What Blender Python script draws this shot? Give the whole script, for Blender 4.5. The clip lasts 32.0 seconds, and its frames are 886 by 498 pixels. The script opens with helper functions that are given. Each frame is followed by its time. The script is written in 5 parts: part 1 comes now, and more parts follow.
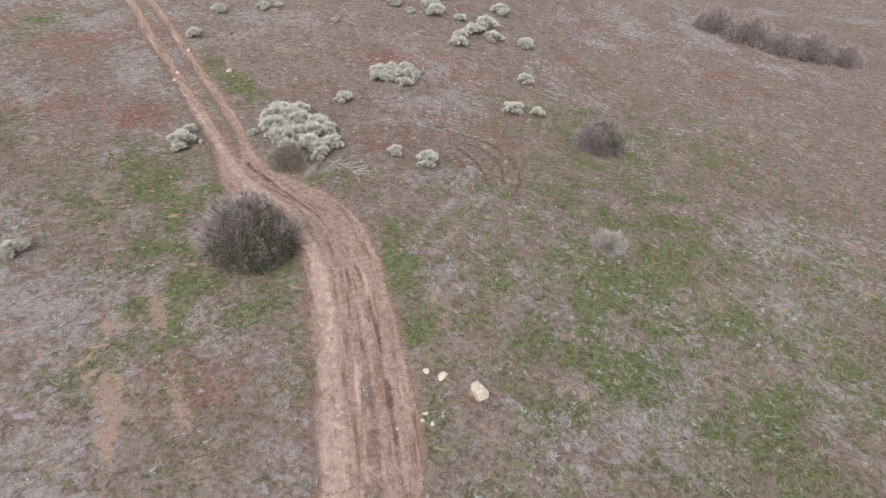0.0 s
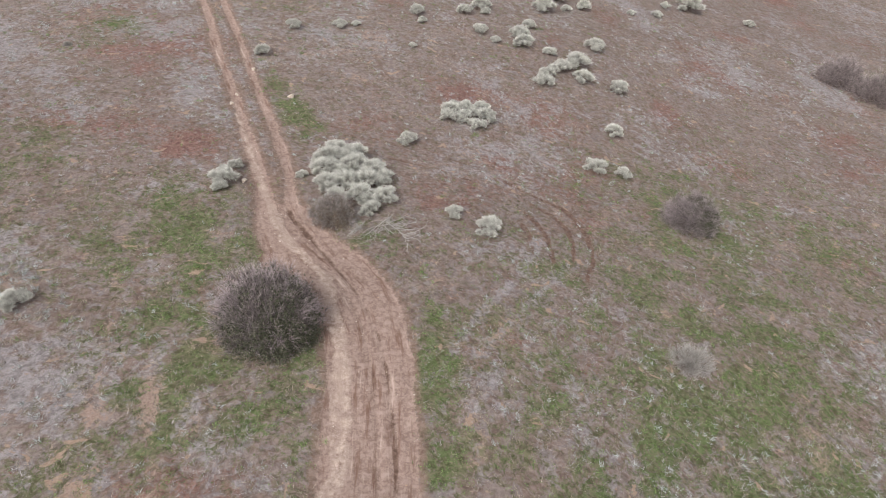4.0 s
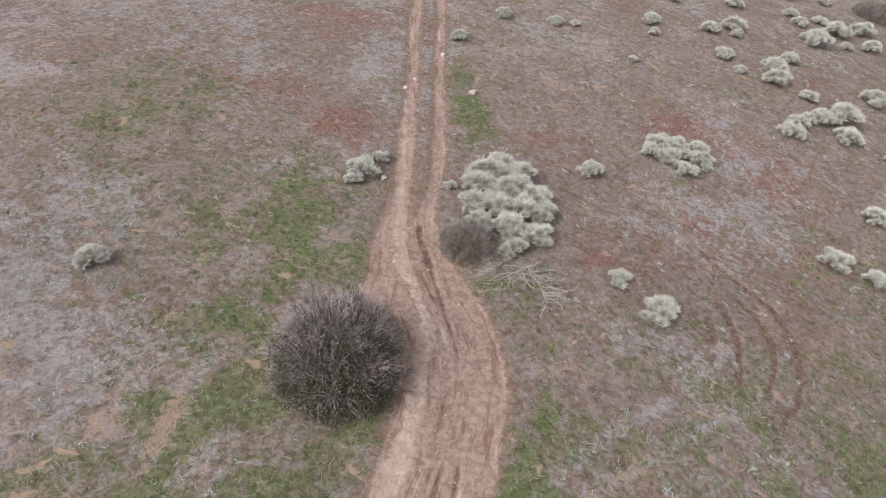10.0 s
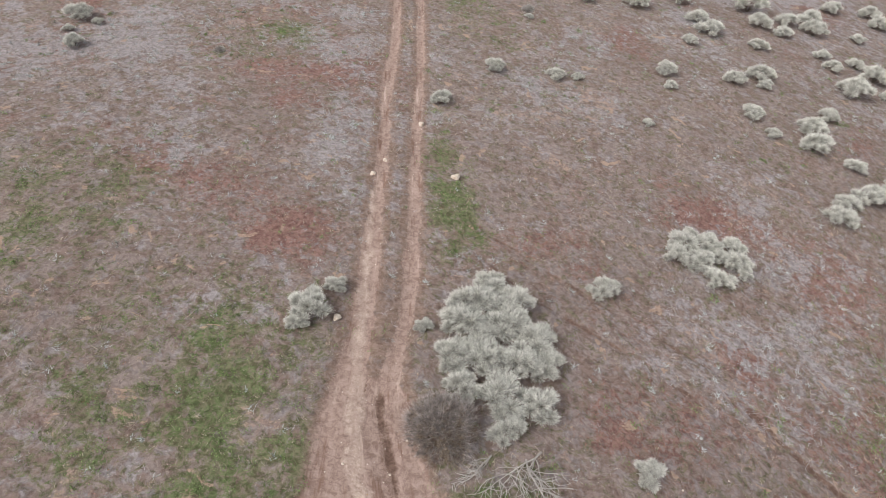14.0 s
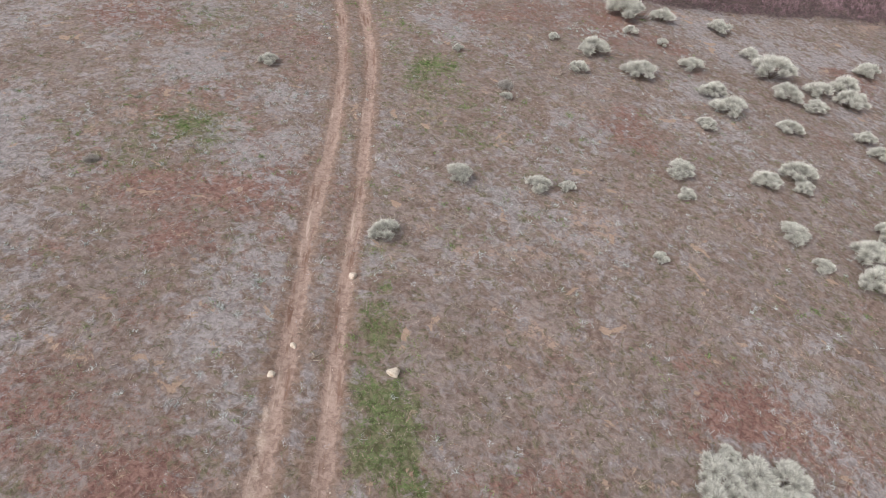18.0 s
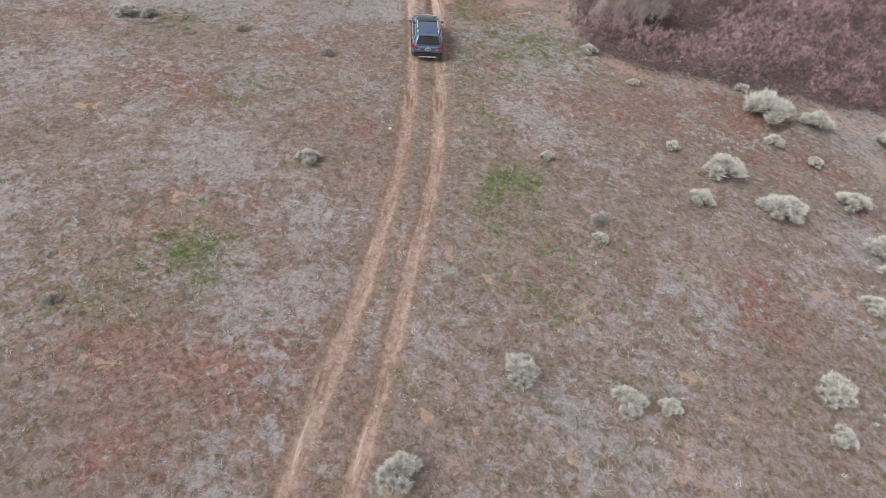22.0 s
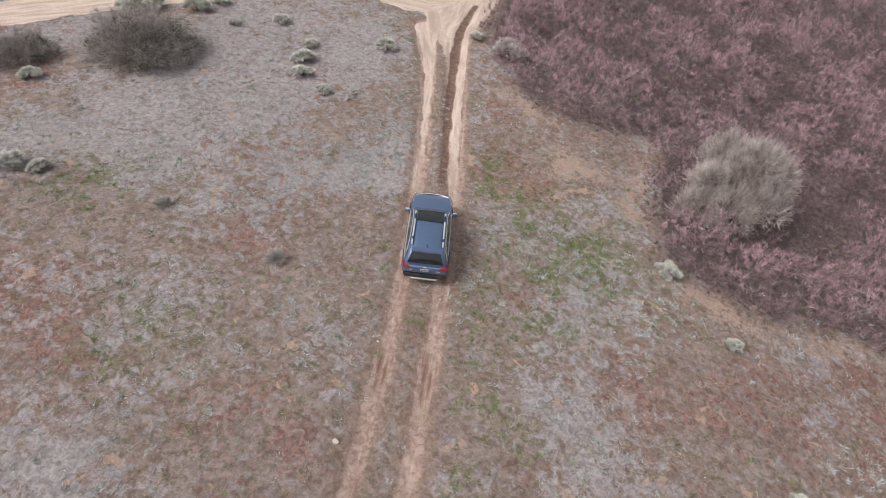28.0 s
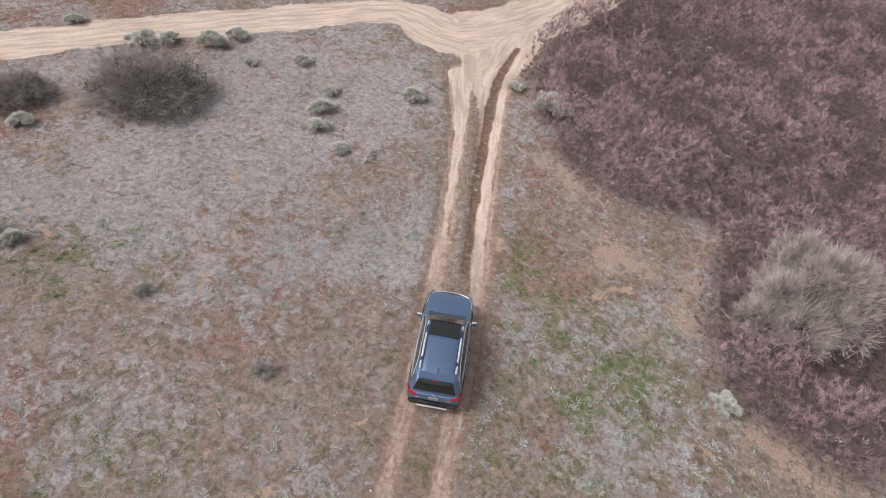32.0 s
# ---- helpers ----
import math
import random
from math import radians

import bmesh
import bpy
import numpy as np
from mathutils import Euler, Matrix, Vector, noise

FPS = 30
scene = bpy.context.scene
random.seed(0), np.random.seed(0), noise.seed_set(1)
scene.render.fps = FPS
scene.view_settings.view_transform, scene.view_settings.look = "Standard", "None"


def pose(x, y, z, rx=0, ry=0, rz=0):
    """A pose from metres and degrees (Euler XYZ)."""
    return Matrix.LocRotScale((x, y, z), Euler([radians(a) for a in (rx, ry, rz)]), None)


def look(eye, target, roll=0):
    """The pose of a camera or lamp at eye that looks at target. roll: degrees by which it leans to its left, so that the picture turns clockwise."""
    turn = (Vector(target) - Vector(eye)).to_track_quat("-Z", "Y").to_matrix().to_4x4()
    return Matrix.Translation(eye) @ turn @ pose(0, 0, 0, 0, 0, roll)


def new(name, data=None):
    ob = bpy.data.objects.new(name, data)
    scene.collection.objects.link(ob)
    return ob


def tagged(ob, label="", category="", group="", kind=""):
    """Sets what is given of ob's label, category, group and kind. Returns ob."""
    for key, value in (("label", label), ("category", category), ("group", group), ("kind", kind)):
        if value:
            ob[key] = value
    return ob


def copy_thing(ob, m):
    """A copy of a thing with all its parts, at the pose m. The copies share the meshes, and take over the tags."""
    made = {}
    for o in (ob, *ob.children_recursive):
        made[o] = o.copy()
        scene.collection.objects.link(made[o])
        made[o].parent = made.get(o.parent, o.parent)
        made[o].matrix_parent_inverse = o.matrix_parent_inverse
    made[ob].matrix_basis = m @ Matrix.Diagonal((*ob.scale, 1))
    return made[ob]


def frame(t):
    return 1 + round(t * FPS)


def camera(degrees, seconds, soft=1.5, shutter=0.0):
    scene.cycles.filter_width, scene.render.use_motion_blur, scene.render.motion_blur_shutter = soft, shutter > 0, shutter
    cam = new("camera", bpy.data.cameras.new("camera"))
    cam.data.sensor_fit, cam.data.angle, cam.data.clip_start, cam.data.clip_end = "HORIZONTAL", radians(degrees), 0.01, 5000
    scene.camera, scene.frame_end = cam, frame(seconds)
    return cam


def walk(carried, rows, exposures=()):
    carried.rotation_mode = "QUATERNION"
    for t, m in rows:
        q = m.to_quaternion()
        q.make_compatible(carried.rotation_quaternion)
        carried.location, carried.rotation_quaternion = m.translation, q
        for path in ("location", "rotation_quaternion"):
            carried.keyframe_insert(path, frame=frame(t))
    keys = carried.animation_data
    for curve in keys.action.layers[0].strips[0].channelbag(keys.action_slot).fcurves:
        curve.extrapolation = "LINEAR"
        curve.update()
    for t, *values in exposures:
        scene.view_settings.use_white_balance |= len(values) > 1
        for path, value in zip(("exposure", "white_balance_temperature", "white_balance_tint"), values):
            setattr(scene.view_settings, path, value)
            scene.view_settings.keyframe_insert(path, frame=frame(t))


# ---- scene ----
cam = camera(70, 32.0, soft=1.0)
WALK = [
    (0, 0.738, 1.800, 22.824, 2.314, -44.707, 0.171),
    (0.5, 0.718, 2.441, 22.799, 2.227, -44.685, 0.252),
    (1, 0.678, 3.228, 22.777, 2.075, -44.688, 0.432),
    (1.5, 0.638, 4.064, 22.745, 2.387, -44.739, 0.619),
    (2, 0.563, 4.908, 22.668, 4.570, -44.720, 0.679),
    (2.5, 0.662, 5.751, 22.674, 5.318, -44.778, 0.793),
    (3, 0.748, 6.569, 22.640, 6.079, -44.758, 0.831),
    (3.5, 0.761, 7.375, 22.606, 8.727, -44.790, 0.887),
    (5.5, 1.278, 9.353, 22.132, 13.000, -44.656, 0.522),
    (6, 1.310, 9.464, 21.981, 12.884, -44.771, 0.546),
    (6.5, 1.267, 9.905, 21.827, 12.816, -44.808, 0.588),
    (7, 1.206, 10.643, 21.563, 12.872, -44.777, 0.519),
    (7.5, 0.931, 11.514, 21.264, 13.984, -44.804, 0.659),
    (8, 0.805, 12.520, 21.009, 17.690, -44.893, 0.390),
    (8.5, 0.636, 13.533, 20.752, 21.600, -44.889, 0.193),
    (9, 0.486, 14.415, 20.399, 25.408, -44.684, 0.047),
    (9.5, 0.466, 14.766, 19.892, 29.288, -44.583, -0.331),
    (10, 0.443, 14.755, 19.159, 34.146, -44.586, -0.632),
    (10.5, 0.475, 14.826, 18.708, 34.436, -44.772, -0.794),
    (11, 0.148, 15.389, 18.684, 34.306, -44.735, -0.707),
    (11.5, -0.467, 16.359, 18.627, 34.173, -44.627, -0.609),
    (12, -1.188, 17.574, 18.640, 34.094, -44.596, -0.608),
    (12.5, -1.857, 18.945, 18.745, 34.222, -44.562, -0.763),
    (13, -2.682, 20.287, 18.760, 33.830, -44.603, -0.473),
    (13.5, -3.352, 21.557, 18.718, 33.581, -44.698, -0.350),
    (15.5, -5.545, 26.474, 17.271, 32.795, -44.339, -0.257),
    (16, -6.315, 28.041, 17.215, 32.490, -44.303, 0.028),
    (16.5, -6.987, 29.577, 17.198, 32.429, -44.138, 0.038),
    (17, -7.548, 31.070, 17.075, 32.480, -43.831, 0.091),
    (17.5, -8.124, 32.356, 17.073, 32.314, -43.768, 0.270),
    (18, -8.590, 33.561, 17.192, 32.318, -43.848, 0.279),
    (18.5, -9.221, 34.460, 17.361, 37.838, -44.145, 0.358),
    (19, -9.631, 35.351, 17.330, 41.921, -44.294, 0.392),
    (19.5, -10.138, 36.287, 17.302, 41.798, -44.352, 0.415),
    (20, -10.761, 37.357, 17.309, 41.736, -44.359, 0.509),
    (20.5, -11.641, 38.558, 17.377, 41.574, -44.507, 0.638),
    (21, -12.500, 39.918, 17.346, 41.609, -44.411, 0.708),
    (21.5, -13.277, 41.358, 17.208, 41.903, -44.056, 0.700),
    (22, -14.216, 42.894, 17.261, 42.112, -44.020, 0.674),
    (22.5, -15.491, 44.342, 17.244, 41.557, -43.999, 1.184),
    (23, -16.515, 45.781, 17.164, 43.038, -43.784, 1.342),
    (23.5, -17.599, 47.184, 17.133, 44.291, -43.657, 1.696),
    (24, -18.541, 48.498, 17.044, 44.057, -43.315, 1.855),
    (24.5, -19.485, 49.821, 17.146, 44.090, -43.357, 1.914),
    (25, -20.437, 50.953, 17.095, 43.810, -43.078, 2.239),
    (25.5, -21.299, 52.087, 17.122, 43.749, -43.012, 2.469),
    (27.5, -24.378, 55.632, 17.289, 46.048, -43.175, 3.212),
    (28, -24.972, 56.330, 17.342, 46.770, -43.219, 3.334),
    (28.5, -25.543, 57.050, 17.394, 47.163, -43.233, 3.355),
    (29, -26.199, 57.578, 17.426, 51.046, -43.415, 3.532),
    (29.5, -26.693, 58.151, 17.479, 51.098, -43.481, 3.522),
    (30, -27.160, 58.649, 17.537, 51.072, -43.490, 3.586),
    (30.5, -27.637, 59.116, 17.592, 51.053, -43.559, 3.633),
    (31, -28.113, 59.474, 17.674, 50.813, -43.610, 3.788),
    (31.5, -28.546, 59.931, 17.757, 50.923, -43.774, 3.722),
    (32, -28.921, 60.298, 17.765, 50.973, -43.663, 3.697),
]
walk(cam, [(t, pose(x, y, z, 90 + pitch, 0, yaw) @ pose(0, 0, 0, 0, 0, roll)) for t, x, y, z, yaw, pitch, roll in WALK],
     exposures=[(0.0, 0.10), (14.0, 0.10), (19.0, 0.03), (25.0, 0.02), (28.0, 0.05), (32.0, 0.05)])

# ---- overcast daylight ----
SUN_UP, SUN_TURN = radians(52), radians(200)
world = bpy.data.worlds.new("overcast_sky")
scene.world = world
world.use_nodes = True
wn = world.node_tree
sky = wn.nodes.new("ShaderNodeTexSky")
sky.sky_type, sky.sun_disc = "NISHITA", False
sky.sun_elevation, sky.sun_rotation = SUN_UP, SUN_TURN
sky.air_density, sky.dust_density = 1.0, 5.0
soften = wn.nodes.new("ShaderNodeHueSaturation")
soften.inputs["Saturation"].default_value = 0.22
wn.links.new(sky.outputs[0], soften.inputs["Color"])
wn.links.new(soften.outputs[0], wn.nodes["Background"].inputs[0])
wn.nodes["Background"].inputs[1].default_value = 0.15
sun_data = bpy.data.lights.new("sun", "SUN")
sun_data.energy, sun_data.angle, sun_data.color = 1.1, radians(28), (1.0, 0.96, 0.91)
sun = new("sun", sun_data)
sun.matrix_world = look((0, 0, 0), (-math.sin(SUN_TURN) * math.cos(SUN_UP), -math.cos(SUN_TURN) * math.cos(SUN_UP), -math.sin(SUN_UP)))
sun.location = (0, 0, 80)


# ---- materials ----
class Nodes:
    """Short hands for building a node material."""

    def __init__(self, name, rough=0.9, metal=0.0):
        self.mat = bpy.data.materials.new(name)
        self.mat.use_nodes = True
        self.tree = self.mat.node_tree
        self.out = self.tree.nodes["Principled BSDF"]
        self.out.inputs["Roughness"].default_value = rough
        self.out.inputs["Metallic"].default_value = metal
        self.out.inputs["Specular IOR Level"].default_value = 0.25
        self.place = self.tree.nodes.new("ShaderNodeTexCoord").outputs["Object"]

    def put(self, value, socket):
        if hasattr(value, "is_linked"):
            self.tree.links.new(value, socket)
        elif isinstance(value, tuple):
            socket.default_value = (*value, 1.0)
        else:
            socket.default_value = value

    def noise(self, scale, detail=3.0, rough=0.6, distort=0.0):
        n = self.tree.nodes.new("ShaderNodeTexNoise")
        self.tree.links.new(self.place, n.inputs["Vector"])
        for key, v in (("Scale", scale), ("Detail", detail), ("Roughness", rough), ("Distortion", distort)):
            n.inputs[key].default_value = v
        return n.outputs["Fac"]

    def attr(self, name):
        n = self.tree.nodes.new("ShaderNodeAttribute")
        n.attribute_name = name
        return n.outputs["Fac"]

    def math(self, op, a, b=0.0, clamp=False):
        n = self.tree.nodes.new("ShaderNodeMath")
        n.operation, n.use_clamp = op, clamp
        self.put(a, n.inputs[0]), self.put(b, n.inputs[1])
        return n.outputs[0]

    def step(self, value, low, high, to_low=0.0, to_high=1.0):
        n = self.tree.nodes.new("ShaderNodeMapRange")
        n.interpolation_type = "SMOOTHSTEP"
        self.put(value, n.inputs[0])
        for i, v in enumerate((low, high, to_low, to_high)):
            n.inputs[i + 1].default_value = v
        return n.outputs[0]

    def mix(self, fac, a, b):
        n = self.tree.nodes.new("ShaderNodeMix")
        n.data_type = "RGBA"
        self.put(fac, n.inputs[0]), self.put(a, n.inputs[6]), self.put(b, n.inputs[7])
        return n.outputs[2]

    def island(self):
        return self.tree.nodes.new("ShaderNodeNewGeometry").outputs["Random Per Island"]

    def each(self):
        return self.tree.nodes.new("ShaderNodeObjectInfo").outputs["Random"]

    def vary(self, colour, fac, amount=0.3):
        n = self.tree.nodes.new("ShaderNodeHueSaturation")
        self.put(colour, n.inputs["Color"])
        self.put(self.step(fac, 0, 1, 1 - amount, 1 + amount), n.inputs["Value"])
        return n.outputs[0]

    def bump(self, height, strength=0.5, distance=0.03):
        n = self.tree.nodes.new("ShaderNodeBump")
        n.inputs["Strength"].default_value, n.inputs["Distance"].default_value = strength, distance
        self.put(height, n.inputs["Height"])
        self.tree.links.new(n.outputs[0], self.out.inputs["Normal"])

    def done(self, colour):
        self.put(colour, self.out.inputs["Base Color"])
        return self.mat


def field_material():
    m = Nodes("field_ground", 0.95)
    fine, tone, broad = m.noise(11, 6, 0.75, 0.4), m.noise(4.3, 8, 0.74, 0.7), m.noise(0.31, 4, 0.6)
    mid, patch, grit = m.noise(1.7, 6, 0.70, 0.6), m.noise(0.93, 7, 0.72, 0.8), m.noise(6.5, 7, 0.80, 0.9)
    tufts, spots, clumps = m.noise(2.6, 7, 0.74, 0.9), m.noise(0.95, 4.0, 0.58, 0.6), m.noise(2.05, 7, 0.76, 1.0)
    specks, straws = m.noise(24, 5, 0.8), m.noise(13, 6, 0.85, 2.2)
    joined = m.tree.nodes.new("ShaderNodeCombineXYZ")
    m.tree.links.new(m.math("MULTIPLY", m.attr("across"), 3.2), joined.inputs[0])
    m.tree.links.new(m.math("MULTIPLY", m.attr("onward"), 0.35), joined.inputs[1])
    lanes = m.tree.nodes.new("ShaderNodeTexNoise")
    m.tree.links.new(joined.outputs[0], lanes.inputs["Vector"])
    lanes.inputs["Scale"].default_value, lanes.inputs["Detail"].default_value, lanes.inputs["Roughness"].default_value = 1.0, 4.0, 0.65
    lanes = lanes.outputs["Fac"]

    def shade(dark, light, by=tone, low=0.36, high=0.64):
        return m.mix(m.step(by, low, high), dark, light)

    def cover(base, name, colour, low, high, gain, large, much, small=grit, little=1.0):
        have = m.math("MULTIPLY", m.attr(name), gain)
        have = m.math("ADD", have, m.math("MULTIPLY", m.math("SUBTRACT", large, 0.5), much))
        have = m.math("ADD", have, m.math("MULTIPLY", m.math("SUBTRACT", small, 0.5), little))
        return m.mix(m.step(have, low, high), base, colour)

    soil = m.mix(m.step(patch, 0.43, 0.57), shade((0.148, 0.101, 0.085), (0.272, 0.202, 0.176)), shade((0.192, 0.149, 0.134), (0.330, 0.267, 0.246)))
    c = m.mix(m.step(mid, 0.49, 0.60), soil, shade((0.185, 0.152, 0.145), (0.315, 0.270, 0.262)))
    c = m.mix(m.step(clumps, 0.51, 0.61), c, shade((0.112, 0.094, 0.062), (0.225, 0.194, 0.138)))
    c = cover(c, "red", shade((0.150, 0.080, 0.067), (0.312, 0.186, 0.161)), 0.35, 0.74, 0.95, tufts, 2.8, grit, 1.9)
    c = cover(c, "grey", shade((0.215, 0.188, 0.188), (0.400, 0.358, 0.360)), 0.42, 0.78, 0.90, mid, 3.2, grit, 1.9)
    c = cover(c, "green", shade((0.088, 0.086, 0.044), (0.205, 0.195, 0.118)), 0.32, 0.85, 0.95, clumps, 3.0, grit, 2.0)
    c = cover(c, "green", shade((0.070, 0.089, 0.036), (0.168, 0.208, 0.092)), 0.68, 1.05, 0.95, tufts, 4.0, grit, 2.4)
    c = m.mix(m.step(straws, 0.63, 0.74), c, (0.40, 0.355, 0.320))
    # Dark specks where this noise dips: small tuft shadows put into the colour.
    c = m.mix(m.step(grit, 0.28, 0.38, 1.0, 0.0), c, (0.100, 0.076, 0.060))
    c = m.mix(m.step(m.math("ADD", spots, m.math("MULTIPLY", m.math("SUBTRACT", grit, 0.5), 0.22)), 0.645, 0.69), c, shade((0.330, 0.225, 0.170), (0.450, 0.330, 0.258), fine))
    # Dark litter under the thicket, with shade between the plants put into its colour.
    c = cover(c, "litter_shade", shade((0.075, 0.054, 0.052), (0.185, 0.140, 0.135)), 0.35, 0.75, 1.0, mid, 1.0, fine, 0.9)
    c = cover(c, "bare", shade((0.310, 0.215, 0.174), (0.430, 0.320, 0.272), fine), 0.48, 0.84, 1.0, tufts, 2.4, grit, 1.5)
    earth = shade((0.270, 0.184, 0.154), (0.440, 0.324, 0.277), tone, 0.36, 0.62)
    earth = m.mix(m.step(lanes, 0.50, 0.70), earth, (0.205, 0.120, 0.090))
    earth = m.mix(m.step(lanes, 0.29, 0.43, 1.0, 0.0), earth, (0.565, 0.440, 0.375))
    earth = m.mix(m.step(specks, 0.66, 0.74), earth, (0.55, 0.45, 0.38))
    worn = shade((0.180, 0.118, 0.092), (0.310, 0.225, 0.185))
    c = cover(c, "worn", worn, 0.35, 0.85, 1.0, tufts, 1.5, grit, 0.9)
    c = cover(c, "dirt", earth, 0.32, 0.70, 1.0, tufts, 1.1, grit, 1.0)
    pale = m.mix(m.step(m.math("ADD", m.math("MULTIPLY", fine, 0.4), m.math("MULTIPLY", lanes, 0.6)), 0.40, 0.60), (0.450, 0.342, 0.285), (0.660, 0.535, 0.462))
    c = cover(c, "sand", pale, 0.38, 0.62, 1.0, mid, 0.5, grit, 0.5)
    c = cover(c, "damp", shade((0.125, 0.076, 0.058), (0.225, 0.148, 0.116)), 0.40, 1.0, 1.0, lanes, 1.6, grit, 0.9)
    c = m.vary(c, broad, 0.10)
    m.bump(m.math("ADD", m.math("MULTIPLY", fine, 0.7), m.math("MULTIPLY", tone, 1.6)), 0.55, 0.05)
    return m.done(c)


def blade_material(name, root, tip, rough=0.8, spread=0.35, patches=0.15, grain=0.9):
    """Stems and leaves: woody or straw-coloured at the root, another colour at the tip. Dark roots of shrub twigs and
    sage spikes also hold painted inner shade.
    """
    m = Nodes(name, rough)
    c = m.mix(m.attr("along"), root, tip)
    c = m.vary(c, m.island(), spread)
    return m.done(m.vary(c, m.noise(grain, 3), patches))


FIELD = field_material()
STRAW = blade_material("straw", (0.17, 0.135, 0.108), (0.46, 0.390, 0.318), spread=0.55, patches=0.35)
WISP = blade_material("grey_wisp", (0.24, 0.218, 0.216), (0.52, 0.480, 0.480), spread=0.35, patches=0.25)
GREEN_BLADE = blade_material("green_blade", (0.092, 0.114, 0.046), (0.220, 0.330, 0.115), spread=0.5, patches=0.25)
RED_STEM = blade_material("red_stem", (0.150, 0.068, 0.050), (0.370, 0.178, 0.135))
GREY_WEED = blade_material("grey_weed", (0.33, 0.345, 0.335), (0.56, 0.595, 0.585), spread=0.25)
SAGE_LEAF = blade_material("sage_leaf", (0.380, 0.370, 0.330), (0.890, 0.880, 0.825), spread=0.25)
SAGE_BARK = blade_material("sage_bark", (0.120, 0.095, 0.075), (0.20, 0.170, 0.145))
# Strong tone patches put the dark gaps between twig clumps into the colour.
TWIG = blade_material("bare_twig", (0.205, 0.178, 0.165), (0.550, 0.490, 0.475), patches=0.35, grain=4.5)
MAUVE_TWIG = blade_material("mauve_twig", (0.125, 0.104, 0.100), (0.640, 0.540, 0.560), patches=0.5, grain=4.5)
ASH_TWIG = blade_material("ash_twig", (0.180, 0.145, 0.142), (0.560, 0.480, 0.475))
# Dark roots and strong patches put shade between the clumps into the colour.
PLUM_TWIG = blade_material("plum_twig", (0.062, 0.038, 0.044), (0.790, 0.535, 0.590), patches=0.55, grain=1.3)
# Patches set the pale crown's lumps apart with gap shade in the colour.
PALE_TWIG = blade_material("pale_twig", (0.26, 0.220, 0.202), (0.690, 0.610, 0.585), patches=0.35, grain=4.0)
# The leaf patches carry painted gap shade as well.
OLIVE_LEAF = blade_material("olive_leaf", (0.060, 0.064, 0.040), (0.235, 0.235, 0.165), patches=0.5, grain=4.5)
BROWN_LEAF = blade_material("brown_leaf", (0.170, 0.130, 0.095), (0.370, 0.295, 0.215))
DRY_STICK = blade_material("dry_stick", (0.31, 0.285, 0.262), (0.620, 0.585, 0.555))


def stone_material():
    m = Nodes("pale_stone", 0.85)
    c = m.mix(m.step(m.noise(7, 5), 0.35, 0.65), (0.52, 0.435, 0.36), (0.76, 0.68, 0.59))
    c = m.mix(m.step(m.noise(1.7, 3), 0.55, 0.7), c, (0.42, 0.27, 0.18))
    m.bump(m.noise(16, 5), 0.5, 0.02)
    return m.done(c)


STONE = stone_material()


# ---- shapes of the land ----
def lattice(ix, iy, seed):
    n = (ix.astype(np.int64) * 374761393 + iy.astype(np.int64) * 668265263 + seed * 974711) & 0x7FFFFFFF
    n = ((n ^ (n >> 13)) * 1274126177) & 0x7FFFFFFF
    return ((n ^ (n >> 16)) & 0xFFFF) / 65535.0


def value_noise(x, y, seed):
    ix, iy = np.floor(x), np.floor(y)
    u, v = x - ix, y - iy
    u, v = u * u * (3 - 2 * u), v * v * (3 - 2 * v)
    a, b = lattice(ix, iy, seed), lattice(ix + 1, iy, seed)
    c, d = lattice(ix, iy + 1, seed), lattice(ix + 1, iy + 1, seed)
    return (a * (1 - u) + b * u) * (1 - v) + (c * (1 - u) + d * u) * v


def fbm(x, y, size, seed, octaves=4):
    total, amp, whole = 0.0, 1.0, 0.0
    for k in range(octaves):
        total = total + amp * value_noise(x / size * 2**k, y / size * 2**k, seed + k)
        whole, amp = whole + amp, amp * 0.55
    return total / whole


def smooth(v, low, high):
    u = np.clip((v - low) / (high - low), 0, 1)
    return u * u * (3 - 2 * u)


def off_line(x, y, line):
    """How far each place lies from a line of (x, y, half width), less its half width there."""
    best = np.full(np.shape(x), 1e9)
    for (ax, ay, aw), (bx, by, bw) in zip(line, line[1:]):
        dx, dy = bx - ax, by - ay
        s = np.clip(((x - ax) * dx + (y - ay) * dy) / (dx * dx + dy * dy), 0, 1)
        best = np.minimum(best, np.hypot(x - ax - s * dx, y - ay - s * dy) - aw - s * (bw - aw))
    return best


RUT_A = [(-10.6, 26.8, 0.69), (-12.7, 30.3, 0.56), (-14.5, 33.5, 0.47), (-16.8, 36.9, 0.40), (-19.0, 40.3, 0.36), (-21.3, 43.7, 0.35), (-23.7, 47.1, 0.35), (-25.9, 50.5, 0.35), (-28.0, 53.9, 0.34), (-30.4, 57.3, 0.33), (-33.0, 60.7, 0.34), (-35.9, 64.1, 0.34), (-39.0, 67.5, 0.36), (-42.4, 70.9, 0.39), (-46.0, 74.3, 0.43), (-49.7, 77.7, 0.49), (-54.0, 81.1, 0.86)]
